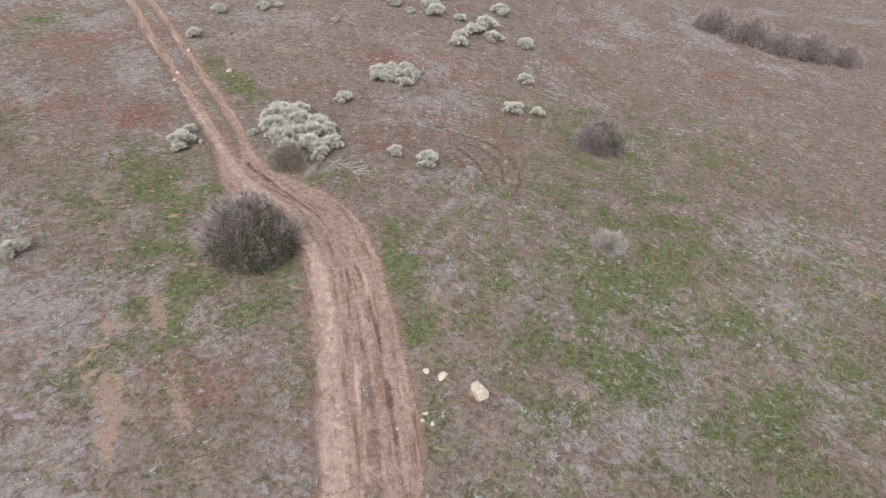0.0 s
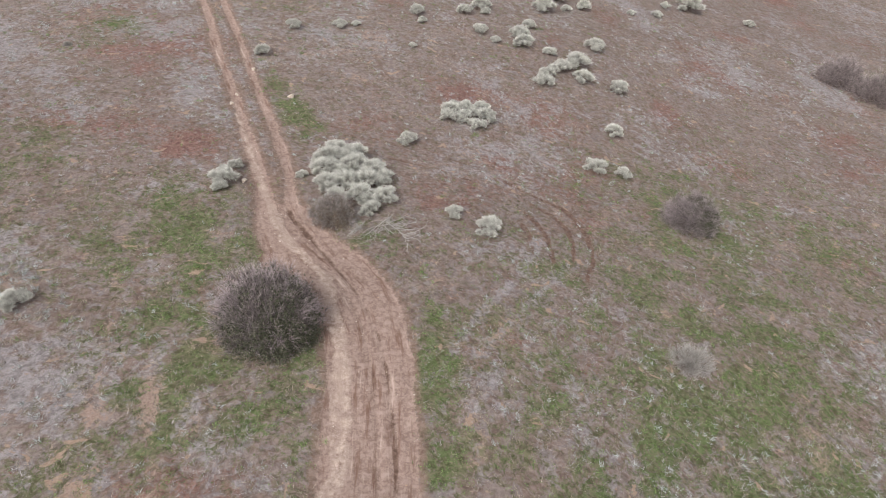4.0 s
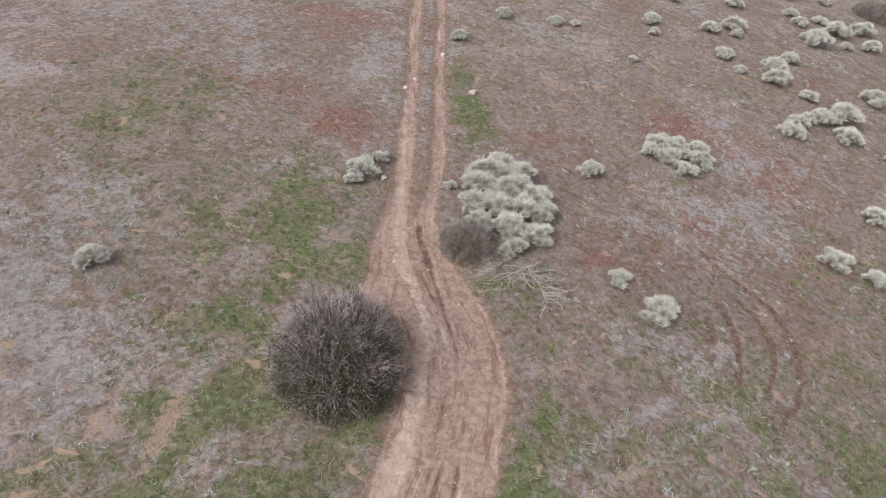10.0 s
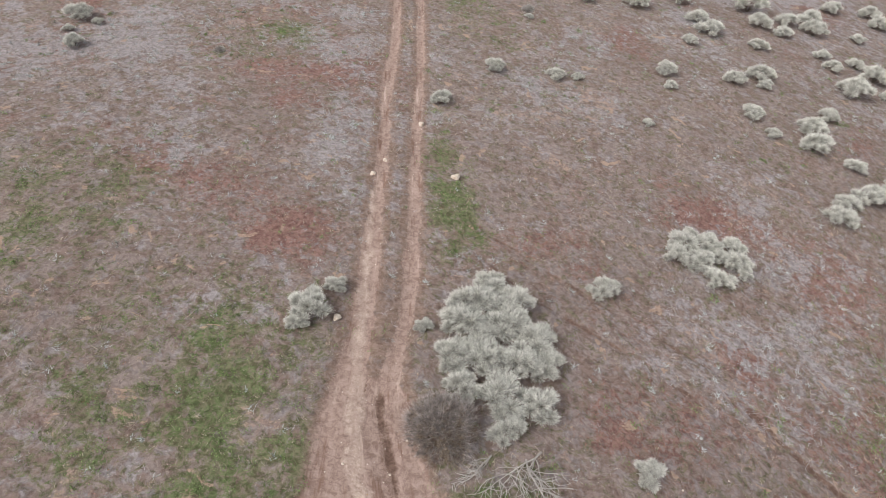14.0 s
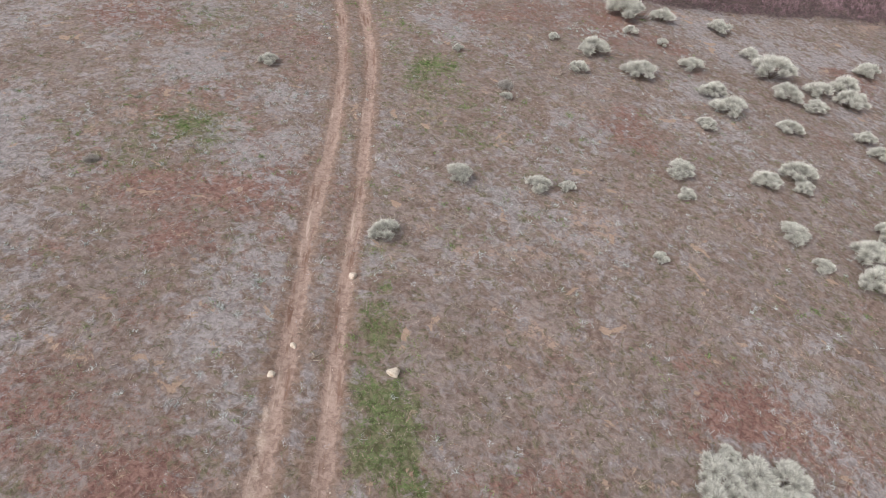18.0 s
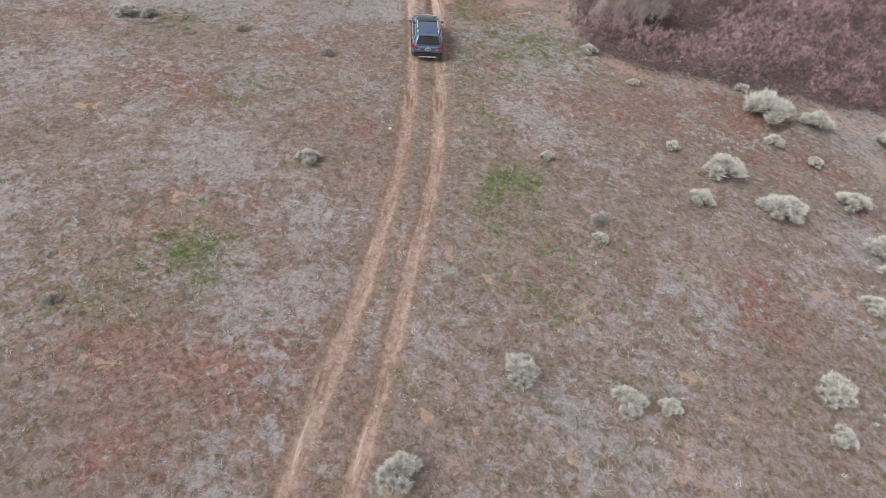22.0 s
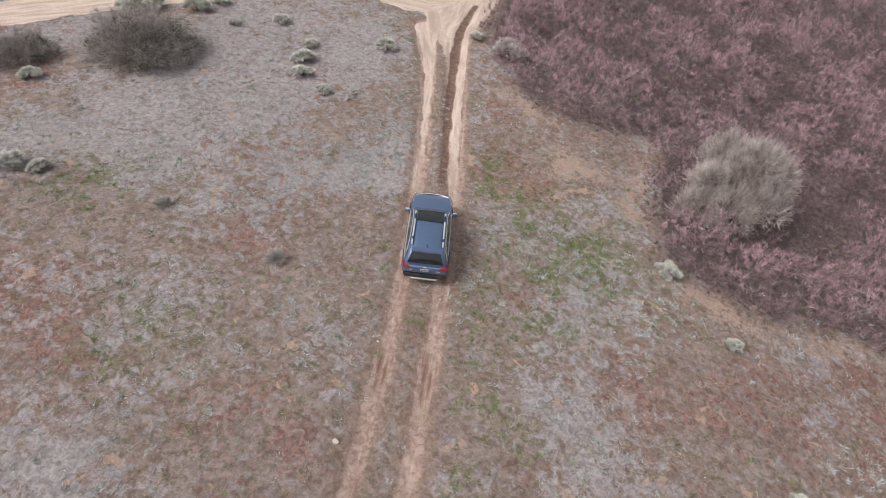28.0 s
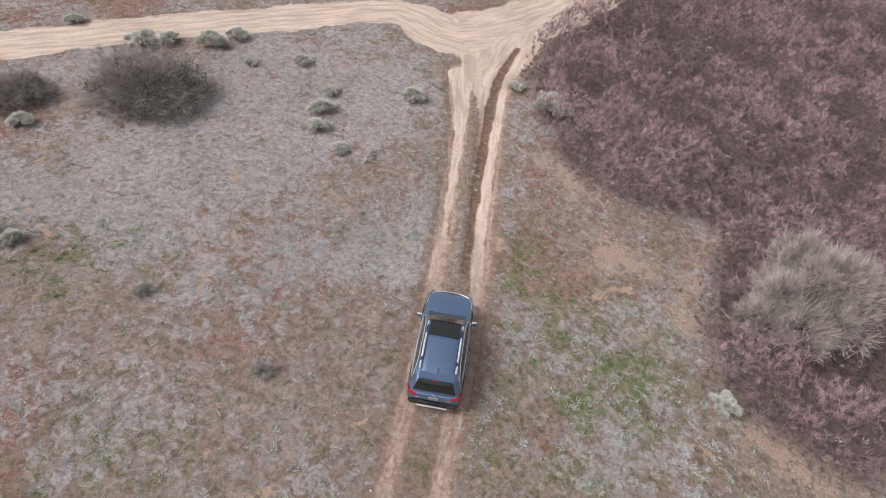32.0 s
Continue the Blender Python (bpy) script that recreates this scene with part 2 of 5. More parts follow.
RUT_B = [(-9.0, 28.1, 0.61), (-10.4, 29.6, 0.51), (-12.0, 31.6, 0.43), (-13.3, 34.5, 0.37), (-15.4, 37.9, 0.33), (-17.7, 41.3, 0.30), (-20.0, 44.7, 0.28), (-22.2, 48.1, 0.27), (-24.4, 51.5, 0.27), (-26.8, 54.9, 0.28), (-29.1, 58.3, 0.30), (-31.7, 61.7, 0.33), (-34.7, 65.1, 0.35), (-37.8, 68.5, 0.40), (-41.0, 71.9, 0.45), (-44.8, 75.3, 0.51), (-48.5, 78.7, 0.58), (-52.1, 82.1, 0.81), (-53.1, 83.9, 0.95), (-55.4, 87.1, 1.36)]
WIDE = [(0.5, -40.0, 1.60), (-0.9, 2.1, 1.51), (-1.8, 9.8, 1.57), (-2.5, 13.6, 1.80), (-3.4, 17.3, 1.72), (-4.9, 22.4, 1.70), (-6.9, 26.1, 1.73), (-9.7, 28.3, 1.52), (-11.8, 30.6, 1.14)]
FLARE = [(-47.1, 76.9, -0.48), (-49.6, 79.2, 0.09), (-51.2, 80.6, 0.47), (-53.4, 82.6, 1.32), (-55.5, 84.4, 2.47), (-57.2, 85.7, 2.86)]
CROSS_ROAD = [(-75.6, 27.3, 1.36), (-71.7, 51.1, 1.51), (-68.9, 57.6, 1.45), (-67.7, 60.9, 1.45), (-66.9, 64.6, 1.45), (-65.8, 70.0, 1.45), (-64.1, 75.9, 1.45), (-61.8, 82.1, 1.45), (-57.7, 83.7, 2.47), (-57.3, 89.3, 2.34), (-58.8, 98.1, 1.82), (-61.5, 114.1, 1.64), (-68.8, 152.9, 1.57)]
DAMP_RUT = [(0.0, 4.0, 0.09), (-0.7, 10.0, 0.13), (-1.6, 13.9, 0.15), (-2.4, 17.3, 0.14), (-4.0, 21.8, 0.14), (-5.7, 24.9, 0.12), (-8.3, 27.6, 0.16), (-10.9, 30.0, 0.27), (-12.6, 31.9, 0.14)]
DAMP_END = [(-41.9, 72.0, 0.06), (-45.2, 75.1, 0.12), (-48.0, 77.9, 0.17), (-50.7, 80.6, 0.21), (-52.9, 83.2, 0.19), (-54.7, 86.0, 0.08)]
MIDDLE_STRIP = [(-0.9, 2.1, 0.22), (-1.7, 9.8, 0.28), (-2.3, 13.1, 0.24), (-2.8, 15.4, 0.10)]
PALE_SIDE = [(-2.4, 4.0, 0.37), (-2.9, 9.8, 0.41), (-3.7, 13.5, 0.47), (-4.5, 17.3, 0.43), (-6.0, 22.3, 0.34), (-8.2, 26.5, 0.30), (-11.1, 28.7, 0.35), (-13.7, 32.2, 0.25), (-16.3, 36.0, 0.20), (-18.9, 39.7, 0.15)]
DAMP_FORK = [(-50.8, 80.6, 0.04), (-52.6, 81.5, 0.08), (-53.9, 81.6, 0.06), (-55.9, 82.8, 0.02)]
WHEEL_MARKS = [[(-2.5, 21.9, 0.21), (-0.8, 26.7, 0.23), (0.3, 29.2, 0.22), (1.5, 33.7, 0.18)], [(-0.6, 24.0, 0.21), (0.6, 26.5, 0.23), (1.9, 29.5, 0.22), (3.1, 32.2, 0.18)]]
TURN_MARKS = [[(3.9, 30.8, 0.07), (4.2, 32.9, 0.13), (3.9, 35.0, 0.16), (2.8, 37.2, 0.16), (0.9, 38.1, 0.13), (-1.6, 39.2, 0.07)],
              [(3.3, 31.0, 0.07), (3.2, 33.0, 0.11), (2.8, 35.1, 0.13), (1.9, 36.4, 0.13), (0.5, 37.1, 0.09)],
              [(2.2, 31.3, 0.06), (1.8, 33.4, 0.11), (1.2, 34.8, 0.13), (0.2, 36.1, 0.09)], [(1.1, 31.8, 0.04), (0.7, 33.6, 0.11), (0.0, 34.9, 0.07)],
              [(-1.6, 38.0, 0.09), (-5.6, 38.4, 0.12), (-10.0, 38.6, 0.12), (-13.6, 39.4, 0.10)], [(-1.6, 40.0, 0.08), (-5.6, 40.2, 0.13), (-10.0, 40.3, 0.12), (-14.6, 41.0, 0.10)]]
OLD_TRAILS = [[(-18.8, 27.5, 0.09), (-15.8, 22.0, 0.18), (-13.7, 18.0, 0.22), (-11.6, 13.2, 0.23), (-10.1, 9.7, 0.18)], [(-15.1, 24.3, 0.09), (-13.1, 20.2, 0.18), (-10.7, 16.2, 0.22), (-7.5, 10.9, 0.27), (-6.7, 8.2, 0.18)],
              [(-22.4, 51.8, 0.10), (-16.6, 52.0, 0.14), (-7.8, 51.8, 0.15), (-2.6, 52.1, 0.11)], [(-16.6, 53.5, 0.10), (-9.3, 53.1, 0.15), (-1.0, 54.4, 0.11)], [(-13.7, 41.0, 0.10), (-9.8, 42.1, 0.12), (-2.0, 45.8, 0.11)]]


THICKET_EDGE = [(-59.9, 114.5), (-57.9, 94.3), (-55.7, 88.8), (-52.5, 84.1), (-49.1, 81.8), (-46.1, 80.1), (-43.1, 79.8), (-40.4, 81.0), (-38.4, 82.7), (-36.4, 79.7), (-35.0, 77.9), (-33.3, 76.3),
                (-31.1, 76.4), (-28.9, 76.7), (-25.4, 79.6), (-20.7, 82.9), (-14.4, 87.9), (-4.3, 98.5), (9.3, 124.8), (25.1, 155.8), (32.7, 189.9)]


def curved(line, steps=4):
    """The line with rounded bends."""
    out = []
    for k in range(len(line) - 1):
        a, b, c, d = (np.array(line[min(max(i, 0), len(line) - 1)]) for i in (k - 1, k, k + 1, k + 2))
        for i in range(steps):
            u = i / steps
            out.append(tuple(0.5 * (2 * b + (c - a) * u + (2 * a - 5 * b + 4 * c - d) * u**2 + (3 * b - a - 3 * c + d) * u**3)))
    return out + [line[-1]]


RUT_A, RUT_B = ([(x, y, w * 0.84 if w < 0.5 else w) for x, y, w in line] for line in (RUT_A, RUT_B))
RUT_A, RUT_B, WIDE, CROSS_ROAD, DAMP_RUT, DAMP_END = (curved(line, 3) for line in (RUT_A, RUT_B, WIDE, CROSS_ROAD, DAMP_RUT, DAMP_END))
TURN_MARKS = [curved(line, 3) for line in TURN_MARKS]


def dirt_amount(x, y):
    ragged = 0.34 * (fbm(x, y, 1.6, 11) - 0.5)
    d = np.minimum(np.minimum(off_line(x, y, RUT_A), off_line(x, y, RUT_B)), off_line(x, y, WIDE))
    strip = (1 - smooth(off_line(x, y, MIDDLE_STRIP), -0.1, 0.3)) * smooth(fbm(x, y, 0.9, 14), 0.35, 0.6)
    return (1 - smooth(d + ragged, -0.26, 0.30)) * (1 - 0.8 * strip)


def worn_amount(x, y):
    """The trodden strip between and beside the ruts."""
    d = np.minimum(np.minimum(off_line(x, y, RUT_A), off_line(x, y, RUT_B)), off_line(x, y, WIDE))
    return 0.75 * (1 - smooth(d + 0.5 * (fbm(x, y, 1.2, 13) - 0.5), 0.1, 0.75))


def road_place(x, y):
    """Each place's offset across the nearest road and its way along it."""
    best, across, onward = np.full(np.shape(x), 1e9), np.zeros(np.shape(x)), np.zeros(np.shape(x))
    for line in (RUT_A, RUT_B, WIDE, CROSS_ROAD):
        run = 0.0
        for (ax, ay, aw), (bx, by, bw) in zip(line, line[1:]):
            dx, dy = bx - ax, by - ay
            far = math.hypot(dx, dy)
            s = np.clip(((x - ax) * dx + (y - ay) * dy) / (far * far), 0, 1)
            d = np.hypot(x - ax - s * dx, y - ay - s * dy)
            nearer = d < best
            best = np.where(nearer, d, best)
            across = np.where(nearer, ((x - ax) * dy - (y - ay) * dx) / far, across)
            onward = np.where(nearer, run + s * far, onward)
            run += far
    return across, onward


def sand_amount(x, y):
    side = 0.50 * (1 - smooth(off_line(x, y, PALE_SIDE) + 0.5 * (fbm(x, y, 1.0, 22) - 0.5), -0.15, 0.35))
    ruts = np.minimum(off_line(x, y, RUT_A), off_line(x, y, RUT_B)) + 0.3 * (fbm(x, y, 1.3, 23) - 0.5)
    side = np.maximum(side, (0.34 + 0.48 * smooth(y, 66, 80)) * smooth(y, 33, 40) * (1 - smooth(ruts, -0.34, 0.10)))
    side = np.maximum(side, 1 - smooth(off_line(x, y, FLARE) + 0.9 * (fbm(x, y, 1.2, 24) - 0.5), -0.6, 0.7))
    return np.maximum(side, 1 - smooth(off_line(x, y, CROSS_ROAD) + 0.9 * (fbm(x, y, 2.0, 21) - 0.5), -0.35, 0.5))


def damp_amount(x, y):
    rag = 0.24 * (fbm(x, y, 0.9, 31) - 0.5)
    d, end = off_line(x, y, DAMP_RUT) + rag, off_line(x, y, DAMP_END) + rag
    second = np.minimum(off_line(x + 0.75, y - 0.25, DAMP_RUT), off_line(x, y, DAMP_FORK)) + 0.15 * (fbm(x, y, 1.1, 32) - 0.5)
    return np.maximum(np.maximum(1.0 * (1 - smooth(d, -0.22, 0.10)) * (0.45 + 0.75 * smooth(fbm(x, y, 1.1, 35), 0.3, 0.6)), 1.5 * (1 - smooth(end - 0.05, -0.15, 0.2))), 0.55 * (1 - smooth(second, -0.12, 0.10)))


def near_lines(x, y, lines, ragged, seed, edge):
    d = np.min([off_line(x, y, line) for line in lines], axis=0) + ragged * (fbm(x, y, 0.9, seed) - 0.5)
    return 1 - smooth(d, -edge, edge)


def marks_amount(x, y):
    return np.maximum(near_lines(x, y, TURN_MARKS, 0.25, 33, 0.12), 0.5 * near_lines(x, y, WHEEL_MARKS, 0.3, 34, 0.15))


def spot(x, y, cx, cy, rx, ry, turn=0.0):
    c, s = math.cos(radians(turn)), math.sin(radians(turn))
    u, v = ((x - cx) * c + (y - cy) * s) / rx, (-(x - cx) * s + (y - cy) * c) / ry
    return np.exp(-(u * u + v * v))


def green_amount(x, y):
    g = 0.80 * spot(x, y, 11.7, 22.1, 17, 15) + 0.45 * spot(x, y, 13.1, 43.0, 13, 9) + 0.65 * spot(x, y, -15.9, 27.5, 6, 6, 60) + 0.75 * spot(x, y, -14.7, 40.3, 1.3, 3.8, 35)
    g = g + 1.1 * spot(x, y, -1.7, 21.2, 0.8, 5, 15) + 0.6 * spot(x, y, -8.0, 29.6, 0.7, 2.2, -50) + 0.62 * spot(x, y, -36.2, 73.2, 5, 5, 45) + 0.4 * spot(x, y, -18.6, 44.9, 1.2, 5, 35)
    g = g + 0.55 * spot(x, y, -11.4, 18.0, 5, 7) + 0.3 * spot(x, y, 45.8, 82.6, 14, 12) + 0.38 * spot(x, y, -35.2, 46.6, 6, 5) + 0.45 * spot(x, y, -28.4, 29.4, 5, 8) + 0.5 * spot(x, y, 34.6, 76.5, 6, 4) + 0.4 * spot(x, y, -32.8, 48.5, 2, 3) + 0.45 * spot(x, y, -29.4, 62.5, 2.2, 6, 45) + 0.4 * spot(x, y, -49.7, 59.9, 3, 3) + 0.4 * spot(x, y, -41.3, 57.7, 3, 3) + 0.4 * spot(x, y, -40.8, 74.7, 1.5, 3, 45) + 0.3 * spot(x, y, -24.2, 60.4, 3, 9, 45) + 0.25 * spot(x, y, -25.5, 50.5, 5, 8, 30)
    return np.clip(g * (0.50 + 0.85 * smooth(fbm(x, y, 1.4, 41), 0.30, 0.70)) + 0.55 * (fbm(x, y, 4.5, 42) - 0.50), 0, 0.9)


def red_amount(x, y):
    r = 2.0 * fbm(x, y, 5.0, 51) - 0.88 + 0.30 * spot(x, y, -3.1, 43.9, 12, 6) + 0.22 * spot(x, y, -26.2, 62.4, 9, 9) - 0.5 * spot(x, y, 8.3, 22.6, 11, 12) + 0.26 * spot(x, y, -43.1, 66.1, 13, 12) + 0.04 * spot(x, y, -30.1, 70.2, 9, 7)
    return np.clip(r * (0.5 + fbm(x, y, 1.8, 52)), 0, 1)


def grey_amount(x, y):
    g = 1.9 * fbm(x, y, 4.5, 61) - 0.74 + 0.17 * smooth(-0.82 * (x + 19) - 0.57 * (y - 40), 3, 15) + 0.10 * smooth(y - 0.3 * x, 52, 72) + 0.35 * spot(x, y, -34.4, 41.2, 9, 9) + 0.22 * spot(x, y, -46.1, 70.1, 3.5, 4) + 0.50 * spot(x, y, -59.5, 73.8, 8, 9) + 0.35 * spot(x, y, -54.9, 67.0, 10, 10) + 0.2 * spot(x, y, -20.3, 45.4, 6, 6) + 0.2 * spot(x, y, -35.2, 71.3, 3, 3) - 0.12 * spot(x, y, -41.2, 66.2, 9, 9)
    g = g + 1.0 * near_lines(x, y, WHEEL_MARKS, 0.3, 34, 0.25) + 0.3 * spot(x, y, 10.2, 16.2, 10, 5) + 0.25 * spot(x, y, -17.3, 19.1, 5, 6)
    return np.clip(g * (0.45 + 1.1 * fbm(x, y, 1.6, 62)), 0, 1)


def bare_amount(x, y):
    b = 1.5 * fbm(x, y, 2.0, 71) - 0.66 + 0.45 * spot(x, y, -39.6, 76.6, 1.2, 2.6, -20) + 0.45 * spot(x, y, -40.0, 78.7, 3.5, 0.9, -10) + 0.35 * spot(x, y, -28.2, 74.0, 4, 0.7, 8) + 0.25 * spot(x, y, -9.1, 21.1, 2.2, 2.2) + 0.45 * spot(x, y, -11.1, 22.6, 0.9, 1.3)
    edge = off_line(x, y, [(ax, ay, 0.0) for ax, ay in THICKET_EDGE])
    b = b + 0.50 * np.exp(-((edge / 0.9) ** 2)) * smooth(fbm(x, y, 1.6, 75), 0.35, 0.65) + 0.62 * near_lines(x, y, OLD_TRAILS[:2], 0.5, 72, 0.4) + 0.3 * near_lines(x, y, OLD_TRAILS[2:], 0.3, 73, 0.15) + 0.25 * near_lines(x, y, WHEEL_MARKS, 0.3, 74, 0.2)
    return np.clip(b, 0, 1)


SWELLS = [[0.0, 0.01, 0.31, 0.07, 0.4, -0.61], [0.0, 0.02, 0.42, -0.11, 0.42, -0.01], [0.07, 0.17, -0.06, 0.03, -0.68, -0.3], [0.08, 0.24, -0.16, 0.04, 0.14, -0.56], [-0.24, -0.2, 0.16, -0.03, 0.04, -0.08], [0.28, 0.37, -0.15, -0.29, -0.05, -0.01]]


def slope(x, y):
    """The long hillside: it falls away on the right of the track and ahead."""
    u, v = 1.5 * np.tanh((x + 20) / 45), 1.5 * np.tanh((y - 45) / 45)
    low = -0.379 + -2.286 * u + -2.624 * v + -1.413 * u * u + -1.076 * u * v + 0.965 * v * v
    low = low + -1.085 * u**3 + -0.254 * u * u * v + -0.512 * u * v * v + -0.923 * v**3
    for row, heights in enumerate(SWELLS):
        for col, rise in enumerate(heights):
            low = low + rise * np.exp(-((x + 58 - 14.5 * col) ** 2 + (y - 18 - 13 * row) ** 2) / 121)
    return low


def in_thicket(x, y):
    inside = np.zeros(np.shape(x), bool)
    for (ax, ay), (bx, by) in zip(THICKET_EDGE, THICKET_EDGE[1:] + THICKET_EDGE[:1]):
        if ay != by:
            inside ^= ((ay > y) != (by > y)) & (x < (bx - ax) * (y - ay) / (by - ay) + ax)
    return inside


def land(x, y):
    """The height of the ground."""
    z = slope(x, y) + 0.25 * (fbm(x, y, 14.0, 1, 3) - 0.5) + 0.10 * (fbm(x, y, 1.1, 2, 3) - 0.5)
    flat = np.maximum(dirt_amount(x, y), sand_amount(x, y))
    return z - 0.07 * flat - 0.05 * damp_amount(x, y) - 0.05 * marks_amount(x, y)


def ground_at(x, y):
    return float(land(np.array([float(x)]), np.array([float(y)]))[0])


def mesh_from(name, verts, faces, material, **attrs):
    """A mesh from arrays; faces all have the same number of corners. attrs: one number a vertex."""
    verts, faces = np.asarray(verts, np.float32), np.asarray(faces, np.int32)
    me = bpy.data.meshes.new(name)
    me.vertices.add(len(verts)), me.loops.add(faces.size), me.polygons.add(len(faces))
    me.vertices.foreach_set("co", verts.ravel())
    me.loops.foreach_set("vertex_index", faces.ravel())
    me.polygons.foreach_set("loop_start", np.arange(0, faces.size, faces.shape[1], dtype=np.int32))
    me.update(calc_edges=True)
    for key, values in attrs.items():
        me.attributes.new(key, "FLOAT", "POINT").data.foreach_set("value", np.asarray(values, np.float32))
    me.materials.append(material)
    return me


def spaced(low, high, step, reach):
    core = np.arange(low, high + step / 2, step)
    out = np.cumsum(step * 1.35 ** np.arange(1, 40))
    out = out[out < reach]
    return np.r_[low - out[::-1], core, high + out]


def cover_of(x, y):
    """How much of each kind of cover every place has."""
    across, onward = road_place(x, y)
    damp = np.maximum(damp_amount(x, y), np.maximum(1.7 * near_lines(x, y, TURN_MARKS[:4], 0.2, 33, 0.18), 1.0 * near_lines(x, y, TURN_MARKS[4:], 0.3, 33, 0.16)))
    deep = off_line(x, y, [(ax, ay, 0.0) for ax, ay in THICKET_EDGE]) + 1.2 * (fbm(x, y, 1.2, 95) - 0.5)
    return dict(across=across, onward=onward, worn=worn_amount(x, y), dirt=dirt_amount(x, y), sand=sand_amount(x, y), damp=damp, litter_shade=0.9 * in_thicket(x, y) * smooth(deep, 0.0, 1.8),
                green=green_amount(x, y), red=red_amount(x, y), grey=grey_amount(x, y), bare=bare_amount(x, y))


GX, GY = spaced(-80, 44, 0.27, 2500), spaced(5, 109, 0.27, 2500)
gx, gy = (a.ravel() for a in np.meshgrid(GX, GY))
nx = len(GX)
cell = (np.arange(len(GY) - 1)[:, None] * nx + np.arange(nx - 1)[None]).ravel()
quads = np.stack([cell, cell + 1, cell + nx + 1, cell + nx], 1)
covers = cover_of(gx, gy)
sandy = covers["sand"] * (gx < -45) * (off_line(gx, gy, CROSS_ROAD) < 1.5)
track = np.maximum(np.maximum(covers["dirt"], covers["sand"]), np.maximum(covers["damp"], 0.5 * near_lines(gx, gy, TURN_MARKS, 0.0, 33, 0.5)))
sunk = 0.06 * smooth(np.maximum(covers["sand"] * (covers["sand"] > 0.6), covers["dirt"]), 0.75, 0.95) + 0.08 * (near_lines(gx, gy, TURN_MARKS, 0.0, 33, 0.5) > 0.8)
ground = new("ground", mesh_from("ground", np.stack([gx, gy, land(gx, gy) - sunk], 1), quads, FIELD, **covers))
ground.data.polygons.foreach_set("use_smooth", np.ones(len(quads), bool))
tagged(ground, "dry open field of grey and red-brown weeds with green patches", "ground", kind="structure")


def lay_road(name, cells, label, cut=3):
    """The bare strip of a road in finer cells, laid just above the field."""
    low = quads[cells][:, 0]
    steps = np.array([(a, b) for b in (0, 1) for a in (0, 1)])[[0, 1, 3, 2]]
    inner = np.array([(a, b) for b in range(cut) for a in range(cut)])
    corners = inner[None, :, None, :] + steps[None, None] + np.stack([low % nx, low // nx], 1)[:, None, None, :] * cut
    wide = nx * cut + 1
    used, faces = np.unique(corners[..., 1] * wide + corners[..., 0], return_inverse=True)
    x, y = (np.interp(k / cut, np.arange(len(line)), line) for k, line in ((used % wide, GX), (used // wide, GY)))
    me = mesh_from(name, np.stack([x, y, land(x, y) + 0.006], 1), faces.reshape(-1, 4), FIELD, **cover_of(x, y))
    me.polygons.foreach_set("use_smooth", np.ones(len(me.polygons), bool))
    return tagged(new(name, me), label, "road", kind="structure")


on_sand = sandy[quads].max(1) > 0.3
lay_road("sand_road", on_sand, "pale sandy dirt road at the edge of the field")
lay_road("dirt_track", (track[quads].max(1) > 0.3) & ~on_sand, "two-rut dirt track of pale reddish earth with damp wheel marks")


# ---- plants ----
def part(name, mesh, parent, label=""):
    ob = new(name, mesh)
    ob.parent = parent
    return tagged(ob, label)


def blades(rng, roots, ways, lengths, widths, bend=0.25):
    """Thin bent blades, two triangles each: vertices, faces and how far along each vertex is."""
    n = len(roots)
    ways = ways / np.linalg.norm(ways, axis=1, keepdims=True)
    side = np.cross(ways, rng.normal(size=(n, 3)))
    side /= np.linalg.norm(side, axis=1, keepdims=True) + 1e-9
    half = side * (np.asarray(widths) / 2 * np.ones(n))[:, None]
    reach = ways * (np.asarray(lengths) * np.ones(n))[:, None]
    sway = np.cross(ways, side) * np.linalg.norm(reach, axis=1, keepdims=True) * rng.normal(0, bend, (n, 1))
    verts = np.stack([roots - half, roots + half, roots + reach * 0.55 + sway * 0.4 + half * 0.7, roots + reach * 0.55 + sway * 0.4 - half * 0.7, roots + reach + sway], 1)
    k = np.arange(n)[:, None] * 5
    faces = np.concatenate([k + [0, 1, 2], k + [0, 2, 3], k + [3, 2, 4]])
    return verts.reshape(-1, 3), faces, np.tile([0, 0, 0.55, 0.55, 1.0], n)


def short_blades(rng, roots, ways, lengths, widths):
    """One triangle a blade, for ground cover."""
    n = len(roots)
    side = np.cross(ways, rng.normal(size=(n, 3)))
    side /= np.linalg.norm(side, axis=1, keepdims=True) + 1e-9
    half = side * (widths / 2 * np.ones(n))[:, None]
    verts = np.stack([roots - half, roots + half, roots + ways * (lengths * np.ones(n))[:, None]], 1)
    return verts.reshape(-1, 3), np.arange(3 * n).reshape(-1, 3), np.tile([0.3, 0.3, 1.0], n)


def upward(rng, n, lean):
    ways = rng.normal(size=(n, 3)) * lean
    ways[:, 2] = 1.0
    return ways / np.linalg.norm(ways, axis=1, keepdims=True)


